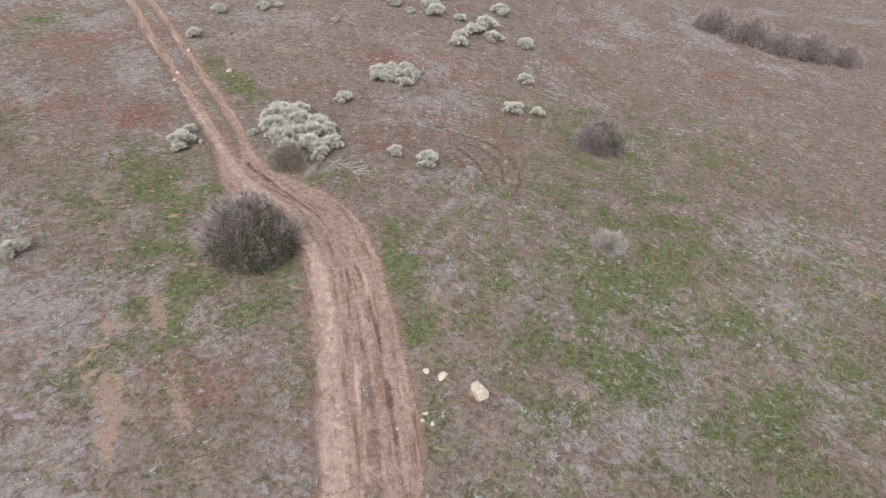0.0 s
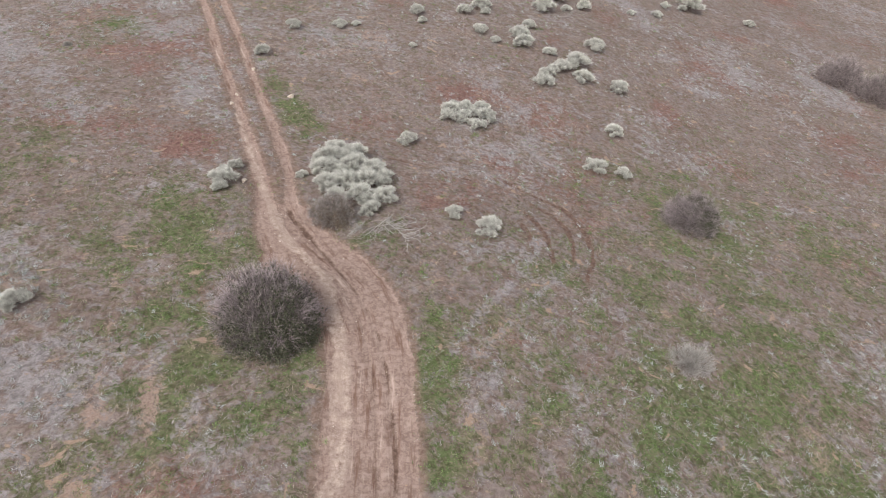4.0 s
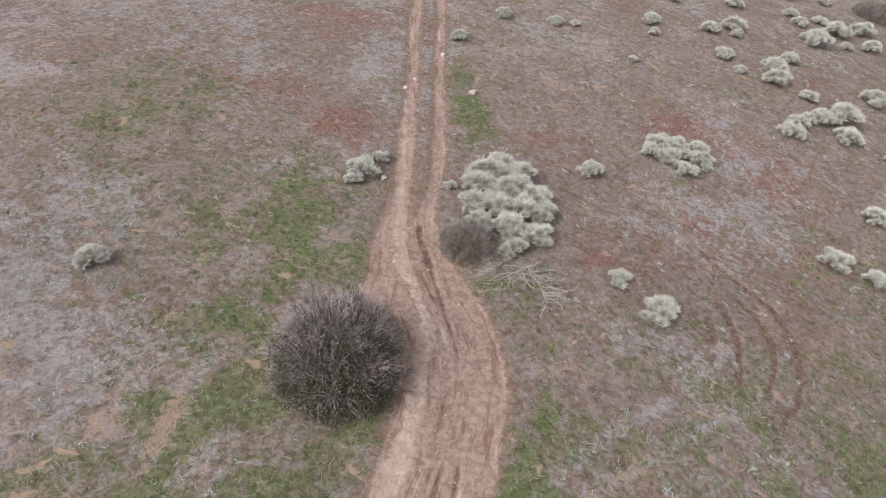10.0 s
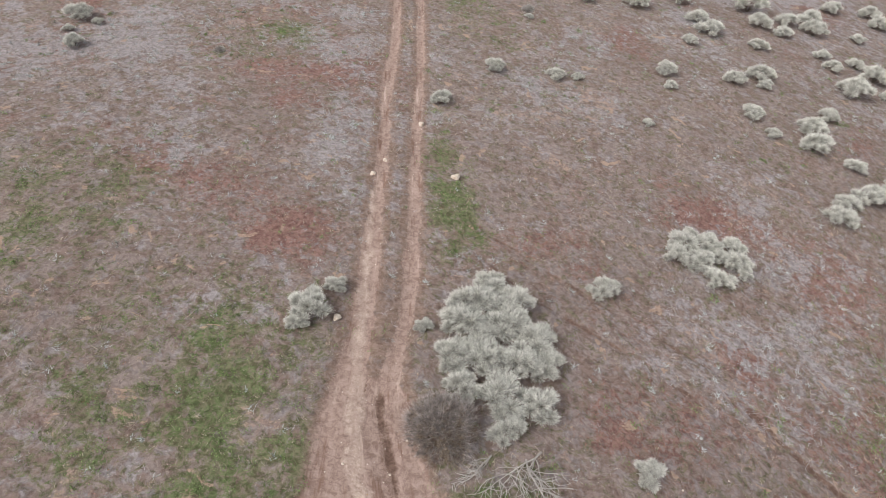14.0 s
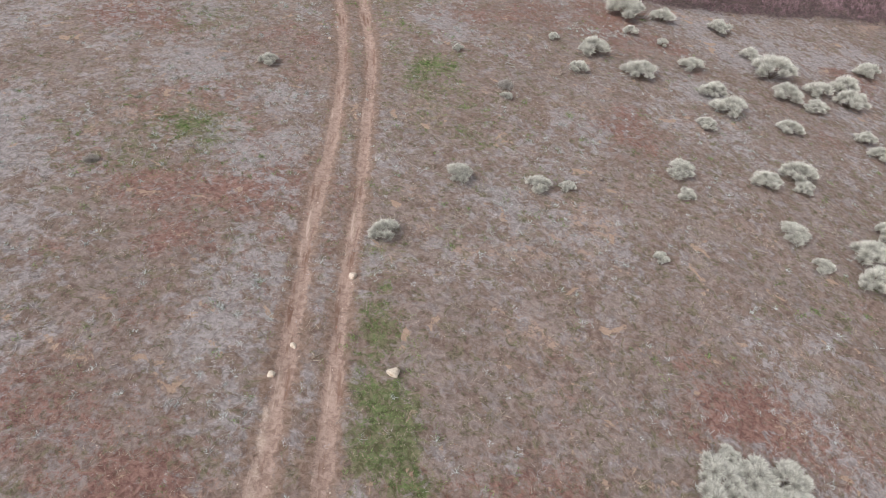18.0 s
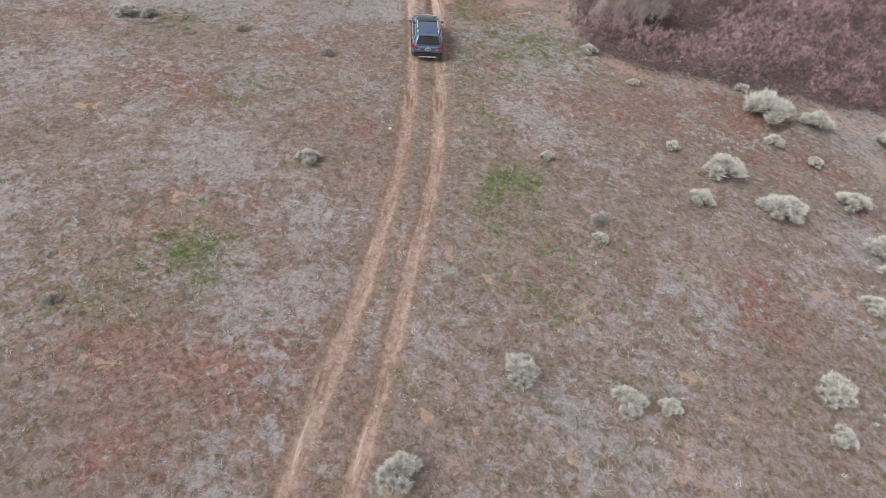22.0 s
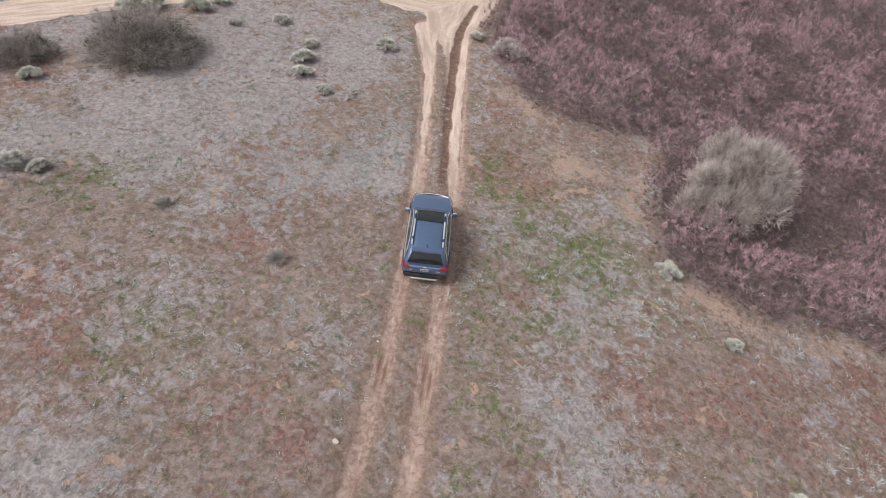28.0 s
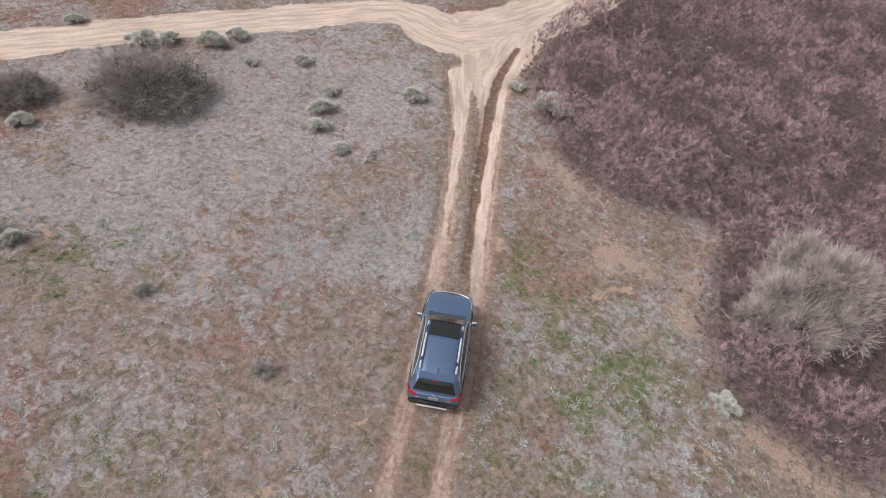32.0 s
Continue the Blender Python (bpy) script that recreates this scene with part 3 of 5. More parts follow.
def stems(rng, count, height, spread, thick):
    """Tapered woody stems from one root, with a bend in each; each stem is a three-sided tube."""
    rings, verts, faces, along = 4, [], [], []
    for _ in range(count):
        turn, lean = rng.uniform(0, 2 * math.pi), rng.uniform(0.15, 1.0) * spread
        tip = np.array([math.cos(turn) * lean, math.sin(turn) * lean, height * rng.uniform(0.6, 0.95)])
        knee = tip * 0.5 + rng.normal(0, 0.08, 3) * height
        base = len(verts) - 3 if verts else 0
        for r in range(1 if verts else 0, rings):
            u = r / (rings - 1)
            mid = 2 * u * (1 - u) * knee + u * u * tip
            for k in range(3):
                a = 2 * math.pi * k / 3
                verts.append(mid + np.array([math.cos(a), math.sin(a), 0]) * thick * (1 - 0.8 * u))
                along.append(u)
            if r:
                for k in range(3):
                    low = (0 if r == 1 else base + (r - 1) * 3) + np.array([k, (k + 1) % 3])
                    faces.append((low[0], low[1], base + r * 3 + (k + 1) % 3, base + r * 3 + k))
    return np.array(verts), faces, along


def sage_model(seed, lumps, spikes):
    """A rounded silvery sagebrush about one metre across: woody stems under cushions of fine upright spikes."""
    rng = np.random.default_rng(seed)
    thing = new("sagebrush")
    v, f, a = stems(rng, 9, 0.4, 0.38, 0.018)
    part("trunk", mesh_from("trunk", v, f, SAGE_BARK, along=a), thing, "dark woody stem")
    roots, ways, size = [], [], []
    for k in range(lumps):
        turn, far = k * 2.4 + rng.uniform(-0.4, 0.4), 0.34 * math.sqrt((k + 0.3) / lumps)
        middle = np.array([math.cos(turn) * far, math.sin(turn) * far, (0.33 - 1.6 * far * far) * rng.uniform(0.85, 1.12)])
        broad = rng.uniform(0.75, 1.2)
        w = rng.normal(size=(spikes, 3))
        w[:, 2] = np.abs(w[:, 2]) * 1.1 + 0.08
        w[:, :2] += middle[:2] * 0.7
        w /= np.linalg.norm(w, axis=1, keepdims=True)
        roots.append(middle + w * (0.105 * broad * rng.uniform(0.35, 1.1, (spikes, 1)))), ways.append(w + np.array([0, 0, 0.18]) + rng.normal(0, 0.16, (spikes, 3)))
        size.append(rng.uniform(0.06, 0.13, spikes) * broad)
    ways = np.concatenate(ways)
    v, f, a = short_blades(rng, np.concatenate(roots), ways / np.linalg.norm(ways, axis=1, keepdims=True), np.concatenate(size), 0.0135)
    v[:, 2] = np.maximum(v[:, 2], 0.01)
    # Spike roots are darker: shade between the cushions is put into the colour.
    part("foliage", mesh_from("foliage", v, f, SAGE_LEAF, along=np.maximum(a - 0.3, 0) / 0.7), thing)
    return thing


def sprays(rng, count, each, height, inner, spread, length, width, make, lumps=0):
    """Fans of fine twigs over a dome of unit radius, or over several smaller domes that share it."""
    d = rng.normal(size=(count, 3))
    d[:, 2] = np.abs(d[:, 2]) * 0.95 + 0.02
    d /= np.linalg.norm(d, axis=1, keepdims=True)
    r = rng.uniform(inner, 0.88, count) * (1 + rng.normal(0, 0.07, count))
    starts = d * r[:, None]
    if lumps:
        way = rng.normal(size=(lumps, 3))
        way[:, 2] = np.abs(way[:, 2]) * 0.8
        way /= np.linalg.norm(way, axis=1, keepdims=True)
        which = rng.integers(0, lumps, count)
        starts = way[which] * rng.uniform(0.48, 0.72, lumps)[which][:, None] + d * (0.22 + 0.12 * rng.uniform(size=lumps))[which][:, None] * rng.uniform(0.8, 1.05, (count, 1))
    starts = starts * np.array([0.9, 0.9, height * 0.88])
    lead = d * np.array([1, 1, 0.8]) + np.array([0, 0, 0.35]) + rng.normal(0, 0.14, (count, 3))
    roots = np.repeat(starts, each, 0) + rng.normal(0, 0.012, (count * each, 3))
    ways = np.repeat(lead, each, 0) + rng.normal(0, spread, (count * each, 3))
    ways /= np.linalg.norm(ways, axis=1, keepdims=True)
    sizes = np.repeat(rng.uniform(0.7, 1.25, count), each) * rng.uniform(0.5, 1.0, count * each) * length
    return make(rng, roots, ways, sizes, width)


def bush_model(name, seed, height, twig, leaf=None, fans=260, each=22, leaves=0, inner=0.5, length=0.24, width=0.0085, side=0.0, spread=0.62, lumps=0):
    """A bare bush of unit radius: limbs from the root, fans of fine twigs, and clusters of leaves inside where it has them."""
    rng = np.random.default_rng(seed)
    thing = new(name)
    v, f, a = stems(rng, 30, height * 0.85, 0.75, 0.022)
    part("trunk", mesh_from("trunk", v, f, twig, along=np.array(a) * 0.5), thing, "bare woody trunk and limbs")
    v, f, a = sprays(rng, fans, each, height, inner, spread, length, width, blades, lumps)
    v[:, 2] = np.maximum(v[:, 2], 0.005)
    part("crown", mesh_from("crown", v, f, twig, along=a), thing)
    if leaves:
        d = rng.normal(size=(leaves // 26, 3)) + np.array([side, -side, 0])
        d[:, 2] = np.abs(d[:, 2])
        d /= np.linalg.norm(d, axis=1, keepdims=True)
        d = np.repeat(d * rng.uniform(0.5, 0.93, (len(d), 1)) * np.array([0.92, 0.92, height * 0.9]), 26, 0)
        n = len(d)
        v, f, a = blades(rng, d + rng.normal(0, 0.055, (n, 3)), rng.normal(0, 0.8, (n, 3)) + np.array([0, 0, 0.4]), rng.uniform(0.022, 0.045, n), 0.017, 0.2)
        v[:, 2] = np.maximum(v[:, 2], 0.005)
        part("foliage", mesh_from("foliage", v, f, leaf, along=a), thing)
    return thing


def stand(model, x, y, wide, tall, turn, label, category, group="", sink=0.03):
    """A copy of a unit model, wide across and tall times its own height, stood on the ground."""
    m = Matrix.LocRotScale((x, y, ground_at(x, y) - sink), Euler((0, 0, radians(turn))), (wide, wide, tall))
    return tagged(copy_thing(model, m), label, category, group)


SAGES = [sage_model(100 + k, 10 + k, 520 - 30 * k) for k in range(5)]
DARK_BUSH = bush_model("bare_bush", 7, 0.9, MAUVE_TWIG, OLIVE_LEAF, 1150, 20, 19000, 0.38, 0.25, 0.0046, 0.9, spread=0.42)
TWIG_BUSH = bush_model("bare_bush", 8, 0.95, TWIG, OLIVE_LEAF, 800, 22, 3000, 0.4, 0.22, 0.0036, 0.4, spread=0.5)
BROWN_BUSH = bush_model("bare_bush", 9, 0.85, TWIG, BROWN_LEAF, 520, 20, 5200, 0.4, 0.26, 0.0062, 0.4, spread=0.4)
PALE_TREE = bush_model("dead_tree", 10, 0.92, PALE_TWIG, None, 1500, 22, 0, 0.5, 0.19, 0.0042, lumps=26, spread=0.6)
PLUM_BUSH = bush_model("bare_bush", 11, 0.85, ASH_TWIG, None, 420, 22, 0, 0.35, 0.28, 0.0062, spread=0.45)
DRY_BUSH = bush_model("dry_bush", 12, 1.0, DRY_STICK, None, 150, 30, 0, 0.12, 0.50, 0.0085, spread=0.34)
MODELS = [*SAGES, DARK_BUSH, TWIG_BUSH, BROWN_BUSH, PALE_TREE, PLUM_BUSH, DRY_BUSH]

count = [0]


def sage(x, y, wide, label="silvery grey rounded sagebrush standing in the dry field"):
    count[0] += 1
    k = count[0]
    return stand(SAGES[k % 5], x, y, wide * 1.04, wide * (0.80 + 0.16 * ((k * 37) % 10) / 10), k * 77, label, "bush", "sagebrush in the field")


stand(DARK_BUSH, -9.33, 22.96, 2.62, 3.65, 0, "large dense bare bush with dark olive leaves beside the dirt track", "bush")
stand(BROWN_BUSH, -9.54, 31.12, 1.45, 1.75, 0, "brown half-bare bush beside a mound of sagebrush", "bush")
stand(DARK_BUSH, 10.23, 39.75, 2.05, 2.6, 60, "lone bare grey-brown bush in green grass", "bush")
stand(TWIG_BUSH, -59.78, 65.82, 3.58, 2.86, 60, "wide dark bare bush near the sandy road", "bush")
stand(TWIG_BUSH, -62.00, 60.38, 2.09, 1.67, 120, "dark bare bush near the sandy road", "bush")
stand(TWIG_BUSH, 1.60, 83.69, 2.25, 2.03, 40, "dark bare bush among sagebrush", "bush")
stand(PALE_TREE, -33.13, 82.22, 3.2, 5.0, 0, "pale leafless dead tree at the edge of a bare thicket", "tree")
stand(PLUM_BUSH, 29.48, 74.04, 3.00, 3.45, 70, "bare purplish bush in a small group", "bush", "bare bushes in a small group")
stand(PLUM_BUSH, 32.74, 71.62, 3.30, 3.79, 38, "bare purplish bush in a small group", "bush", "bare bushes in a small group")
stand(PLUM_BUSH, 35.47, 69.04, 2.60, 2.99, 78, "bare purplish bush in a small group", "bush", "bare bushes in a small group")
stand(PLUM_BUSH, 38.72, 68.44, 3.20, 3.68, 50, "bare purplish bush in a small group", "bush", "bare bushes in a small group")
stand(PLUM_BUSH, 42.18, 67.84, 2.40, 2.76, 15, "bare purplish bush in a small group", "bush", "bare bushes in a small group")
stand(DRY_BUSH, 8.79, 26.84, 1.11, 1.11, 0, "pale dry bush of bleached stalks in green grass", "bush")
stand(DRY_BUSH, -42.08, 63.54, 0.52, 0.47, 12, "pale dry tuft of bleached stalks in the field", "bush", "pale dry tufts")
stand(DRY_BUSH, -47.25, 61.45, 0.48, 0.43, 73, "pale dry tuft of bleached stalks in the field", "bush", "pale dry tufts")
stand(DRY_BUSH, -23.17, 63.31, 0.59, 0.53, 80, "pale dry tuft of bleached stalks in the field", "bush", "pale dry tufts")
stand(DRY_BUSH, -33.92, 44.53, 0.40, 0.36, 45, "pale dry tuft of bleached stalks in the field", "bush", "pale dry tufts")
sage(-11.52, 36.34, 2.33)
sage(-10.21, 37.19, 2.30)
sage(-11.49, 37.60, 1.99)
sage(3.93, 64.47, 2.30)
sage(-1.25, 70.49, 2.82)
sage(2.55, 74.68, 2.15)
sage(13.20, 90.53, 2.37)
sage(14.41, 88.68, 2.09)
sage(-3.22, 73.79, 1.68)
sage(7.87, 77.91, 1.30)
sage(11.96, 83.63, 1.57)
sage(7.27, 83.48, 1.14)
sage(-43.05, 41.95, 2.19)
sage(-2.19, 88.72, 2.28)
sage(-1.02, 87.15, 2.49)
sage(-2.30, 81.64, 1.54)
sage(-1.87, 76.12, 1.48)
sage(-4.24, 75.05, 1.51)
sage(0.74, 72.64, 1.39)
sage(-49.31, 47.71, 1.03)
sage(-40.00, 39.49, 1.52)
sage(-41.69, 42.22, 0.86)
sage(-42.03, 40.49, 0.88)
sage(-21.13, 71.34, 2.39, "silvery sagebrush with greenish dead stems in the field")
sage(-20.77, 68.46, 1.48, "silvery sagebrush with greenish dead stems in the field")
sage(-51.13, 82.73, 1.16)
sage(-60.20, 71.44, 0.89)
sage(-68.43, 64.74, 1.27)
sage(-59.70, 60.19, 1.34)
sage(-32.39, 76.32, 1.33)
sage(-11.27, 35.36, 2.12)
sage(-10.12, 36.33, 2.14)
sage(-8.80, 36.20, 2.10)
sage(-10.79, 33.75, 1.92)
sage(-9.90, 34.45, 2.13)
sage(-8.80, 34.91, 2.18)
sage(-8.13, 35.57, 1.71)
sage(-9.88, 32.84, 1.62)
sage(-8.68, 33.23, 2.12)
sage(-7.58, 33.80, 1.94)
sage(-7.84, 32.39, 1.47)
sage(-10.61, 35.20, 1.74)
sage(-6.21, 46.49, 1.70)
sage(-6.06, 45.36, 1.64)
sage(-5.34, 47.07, 1.79)
sage(-5.12, 45.86, 1.72)
sage(-4.18, 47.82, 1.60)
sage(-3.73, 46.99, 1.67)
sage(-4.04, 45.26, 1.67)
sage(-6.17, 47.35, 1.04)
sage(-3.31, 46.79, 1.18)
sage(-4.75, 46.70, 1.40)
sage(-17.73, 70.97, 2.42, "silvery sagebrush with greenish dead stems in the field")
sage(-15.38, 74.98, 1.91)
sage(-18.10, 77.00, 1.11)
sage(-12.72, 80.98, 1.82)
sage(-10.83, 78.92, 3.27)
sage(-13.29, 72.40, 2.00)
sage(-11.83, 71.06, 2.52)
sage(-12.50, 68.04, 1.48)
sage(-9.36, 76.38, 2.29)
sage(-7.66, 79.13, 2.15)
sage(-7.46, 76.42, 1.85)
sage(-6.20, 81.58, 2.65)
sage(-5.55, 79.38, 2.55)
sage(-8.39, 71.85, 1.73)
sage(-5.07, 86.18, 2.10)
sage(-12.33, 62.16, 1.82)
sage(-11.44, 60.53, 1.15)
sage(-8.37, 64.61, 1.85)
sage(-7.17, 66.67, 2.15)
sage(-6.55, 65.79, 1.35)
sage(-6.38, 61.20, 1.79)
sage(-4.78, 59.87, 1.18)
sage(-2.88, 62.29, 2.20)
sage(-2.45, 60.51, 2.35)
sage(-2.27, 65.07, 1.61)
sage(-20.76, 54.22, 1.59)
sage(-17.45, 56.04, 1.48)
sage(-16.31, 56.96, 0.99)
sage(-21.03, 48.57, 1.52)
sage(-11.01, 55.18, 0.85)
sage(-22.59, 62.32, 0.87)
sage(-34.78, 56.35, 1.31)
sage(-27.52, 65.19, 0.87)
sage(-23.85, 71.22, 1.02)
sage(-21.82, 79.40, 3.25)
sage(-19.53, 81.27, 2.12)
sage(-20.43, 76.85, 1.31)
sage(-24.11, 81.09, 1.12)
sage(-15.64, 83.35, 2.10)
sage(-0.03, 54.54, 1.97)
sage(1.13, 57.70, 2.25)
sage(2.28, 59.44, 2.68)
sage(3.08, 57.17, 2.20)
sage(0.01, 60.28, 1.57)
sage(0.02, 56.08, 1.65)
sage(-7.91, 40.83, 1.59, "silvery sagebrush with greenish dead stems in the field")
sage(-19.36, 21.04, 1.49)
sage(-16.10, 32.47, 1.98)
sage(-16.10, 33.89, 1.09)
sage(-12.49, 34.43, 0.85)
sage(-1.48, 33.16, 1.88)
sage(-3.57, 33.81, 1.28)
sage(4.32, 43.84, 1.96)
sage(-15.95, 31.65, 1.03)
sage(6.06, 57.26, 2.07)
sage(5.72, 49.75, 1.79)
sage(6.27, 43.94, 1.46)
sage(14.88, 85.55, 3.94)
sage(11.89, 87.12, 2.01)
sage(10.75, 79.70, 1.54)
sage(22.34, 86.13, 1.70)
sage(-0.33, 74.74, 2.65)
sage(1.41, 77.85, 2.44)
sage(-54.57, 72.67, 1.54)
sage(-55.73, 73.78, 1.10)
sage(-53.17, 77.33, 1.53)
sage(-48.49, 82.85, 2.61)
sage(-52.91, 57.30, 1.57)
sage(-51.96, 58.29, 1.11)
sage(-51.34, 71.78, 1.07)
sage(-59.07, 73.95, 1.30)
sage(-62.94, 70.42, 2.01)
sage(-64.41, 67.10, 2.15)
sage(-64.26, 68.55, 1.46)
sage(-63.04, 71.91, 1.49)
sage(-28.55, 75.26, 0.87)
sage(-53.33, 71.78, 1.43)

for model in MODELS:
    for o in (*model.children_recursive, model):
        bpy.data.objects.remove(o)


def rock(x, y, long, wide, tall, turn, seed, label):
    rng = random.Random(seed)
    bm = bmesh.new()
    bmesh.ops.create_icosphere(bm, subdivisions=3, radius=0.5)
    cuts = [(Vector([rng.gauss(0, 1) for _ in range(3)]).normalized(), rng.uniform(0.24, 0.40)) for _ in range(12)]
    for v in bm.verts:
        for way, d in cuts:
            over = v.co.dot(way) - d
            if over > 0:
                v.co -= way * over * 0.97
        v.co += v.co.normalized() * 0.016 * noise.noise(v.co * 5 + Vector((seed, 0, 0)))
    me = bpy.data.meshes.new("rock")
    bm.to_mesh(me), bm.free()
    me.materials.append(STONE)
    ob = new("rock", me)
    ob.matrix_world = Matrix.LocRotScale((x, y, ground_at(x, y) + tall * 0.28), Euler((0.1, -0.1, radians(turn))), (long, wide, tall))
    return tagged(ob, label, "rock", "pale rocks by the track")


rock(1.64, 15.41, 1.10, 0.85, 0.55, -60, 3, "large pale boulder in the grass beside the track")
rock(0.16, 15.96, 0.50, 0.42, 0.35, 20, 4, "pale stone in the grass beside the track")
rock(-0.49, 16.19, 0.38, 0.3, 0.22, 50, 5, "small pale stone in the grass")
rock(-0.47, 13.85, 0.26, 0.2, 0.16, 0, 6, "small pale stone in the grass")
rock(-0.11, 13.76, 0.24, 0.2, 0.15, 70, 7, "small pale stone in the grass")
rock(-0.39, 14.17, 0.26, 0.2, 0.16, 30, 8, "small pale stone in the grass")
rock(-16.60, 43.16, 0.62, 0.5, 0.34, -20, 9, "pale stone in green grass beside the track")
rock(-20.48, 45.94, 0.4, 0.36, 0.3, 10, 10, "pale stone at the edge of the track")
rock(-15.13, 32.78, 0.5, 0.38, 0.26, -25, 11, "pale stone beside sagebrush at the track")
rock(-19.97, 42.03, 0.3, 0.24, 0.2, 0, 12, "small pale stone in the wheel rut")
rock(-19.65, 40.68, 0.4, 0.26, 0.22, 30, 13, "small pale stone in the wheel rut")
rock(-34.26, 61.01, 0.26, 0.2, 0.16, 20, 14, "small pale stone in the dry grass")
# ---- fallen dead branches ----
def tube(points, radii, sides=5):
    """Vertices and faces of a tapered tube along points."""
    verts, faces = [], []
    for i, (p, r) in enumerate(zip(points, radii)):
        way = (points[min(i + 1, len(points) - 1)] - points[max(i - 1, 0)]).normalized()
        side = way.orthogonal().normalized()
        up = way.cross(side)
        for k in range(sides):
            a = 2 * math.pi * k / sides
            verts.append(p + side * math.cos(a) * r + up * math.sin(a) * r)
        if i:
            for k in range(sides):
                a, b = (i - 1) * sides + k, (i - 1) * sides + (k + 1) % sides
                faces.append((a, b, b + sides, a + sides))
    return verts, faces


def fallen_branch(x, y, turn, size, seed, label):
    """A bleached branch lying on the ground: one limb and the twigs that fork from it."""
    rng = random.Random(seed)
    thing = new("fallen_branch")
    thing.matrix_world = pose(x, y, ground_at(x, y) + 0.03, 0, 0, turn)

    def limb(name, start, way, length, thick, parent):
        pts, p = [start.copy()], start.copy()
        for _ in range(6):
            way = (way + Vector((rng.gauss(0, 0.22), rng.gauss(0, 0.22), rng.gauss(0, 0.10)))).normalized()
            p = p + way * length / 6
            p.z = max(p.z, 0.0)
            pts.append(p.copy())
        v, f = tube(pts, [thick * (1 - 0.8 * i / 6) for i in range(7)])
        ob = new(name, mesh_from(name, [tuple(c) for c in v], f, DRY_STICK, along=np.repeat(np.linspace(0.2, 0.7, 7), 5)))
        ob.parent = parent
        return ob, pts

    main, spine = limb("limb", Vector((0, 0, 0.05)), Vector((1, 0, 0.15)), size, 0.036, thing)
    for k in range(18):
        at = spine[1 + k % 6]
        fork, pts = limb("fork", at, Vector((0.8, rng.uniform(-1, 1), rng.uniform(0.0, 0.45))), size * rng.uniform(0.35, 0.75), 0.019, thing)
        for _ in range(3):
            limb("twig", pts[rng.randint(2, 5)], Vector((0.8, rng.uniform(-1.1, 1.1), rng.uniform(0, 0.3))), size * rng.uniform(0.2, 0.4), 0.011, fork)
    return tagged(thing, label, "branch", "fallen dead branches")


fallen_branch(-6.64, 32.41, -80, 2.1, 5, "bleached dead branch with forked twigs lying on the ground")
fallen_branch(-6.90, 31.90, -35, 1.9, 6, "bleached dead branch with forked twigs lying on the ground")
fallen_branch(-7.84, 31.35, -100, 1.0, 7, "small bleached dead branch lying beside sagebrush")
fallen_branch(-49.90, 72.20, 100, 0.9, 8, "small bleached dead branch lying among sagebrush")


# ---- the car ----
def plain(name, colour, rough, metal=0.0, coat=0.0, grain=0.0, dusty=0.25):
    m = Nodes(name, rough, metal)
    m.out.inputs["Specular IOR Level"].default_value = 0.5
    m.out.inputs["Coat Weight"].default_value = coat
    m.out.inputs["Coat Roughness"].default_value = 0.06
    dust = m.mix(m.step(m.noise(3.5, 5), 0.45, 0.8, 0.0, dusty), colour, (0.24, 0.185, 0.15))
    if grain:
        m.bump(m.noise(60, 2), grain, 0.003)
    m.put(m.step(m.noise(5, 4), 0.3, 0.7, rough * 0.85, min(1.0, rough * 1.3)), m.out.inputs["Roughness"])
    return m.done(dust)


NAVY = plain("navy_paint", (0.185, 0.275, 0.450), 0.36, 0.9, 1.0, dusty=0.03)
CLADDING = plain("black_cladding", (0.022, 0.022, 0.024), 0.62, grain=0.3)
TYRE = plain("tyre_rubber", (0.024, 0.022, 0.021), 0.85, grain=0.4)
ALLOY = plain("alloy", (0.52, 0.52, 0.53), 0.32, 0.9)
DARK_ALLOY = plain("dark_alloy", (0.05, 0.05, 0.055), 0.4, 0.6)
SILVER = plain("satin_silver", (0.80, 0.81, 0.82), 0.34, 0.6, dusty=0.03)
CAR_GLASS = plain("tinted_glass", (0.012, 0.014, 0.016), 0.05, 0.0, 0.6, dusty=0.04)
PLATE = plain("plate_white", (0.72, 0.72, 0.70), 0.5)
BARS = plain("plate_bars", (0.05, 0.07, 0.16), 0.6)
LENS = plain("clear_lens", (0.62, 0.64, 0.66), 0.08, 0.1, 1.0)


def lamp_glow(name, colour, strength):
    m = Nodes(name, 0.2)
    m.put(colour, m.out.inputs["Emission Color"])
    m.out.inputs["Emission Strength"].default_value = strength
    return m.done(colour)


TAIL_RED = lamp_glow("tail_lamp_red", (0.30, 0.010, 0.022), 0.35)


def solid(name, bm, material, parent, label="", smooth_angle=38):
    bmesh.ops.recalc_face_normals(bm, faces=bm.faces[:])
    me = bpy.data.meshes.new(name)
    bm.to_mesh(me), bm.free()
    me.polygons.foreach_set("use_smooth", np.ones(len(me.polygons), bool))
    me.set_sharp_from_angle(angle=radians(smooth_angle))
    me.materials.append(material)
    return part(name, me, parent, label)


def loft(rings, closed_ends=True):
    """A skin over rings of equally many points."""
    bm = bmesh.new()
    rows = [[bm.verts.new(p) for p in ring] for ring in rings]
    for a, b in zip(rows, rows[1:]):
        for k in range(len(a)):
            bm.faces.new((a[k], a[(k + 1) % len(a)], b[(k + 1) % len(a)], b[k]))
    if closed_ends:
        bm.faces.new(rows[0]), bm.faces.new(rows[-1])
    return bm


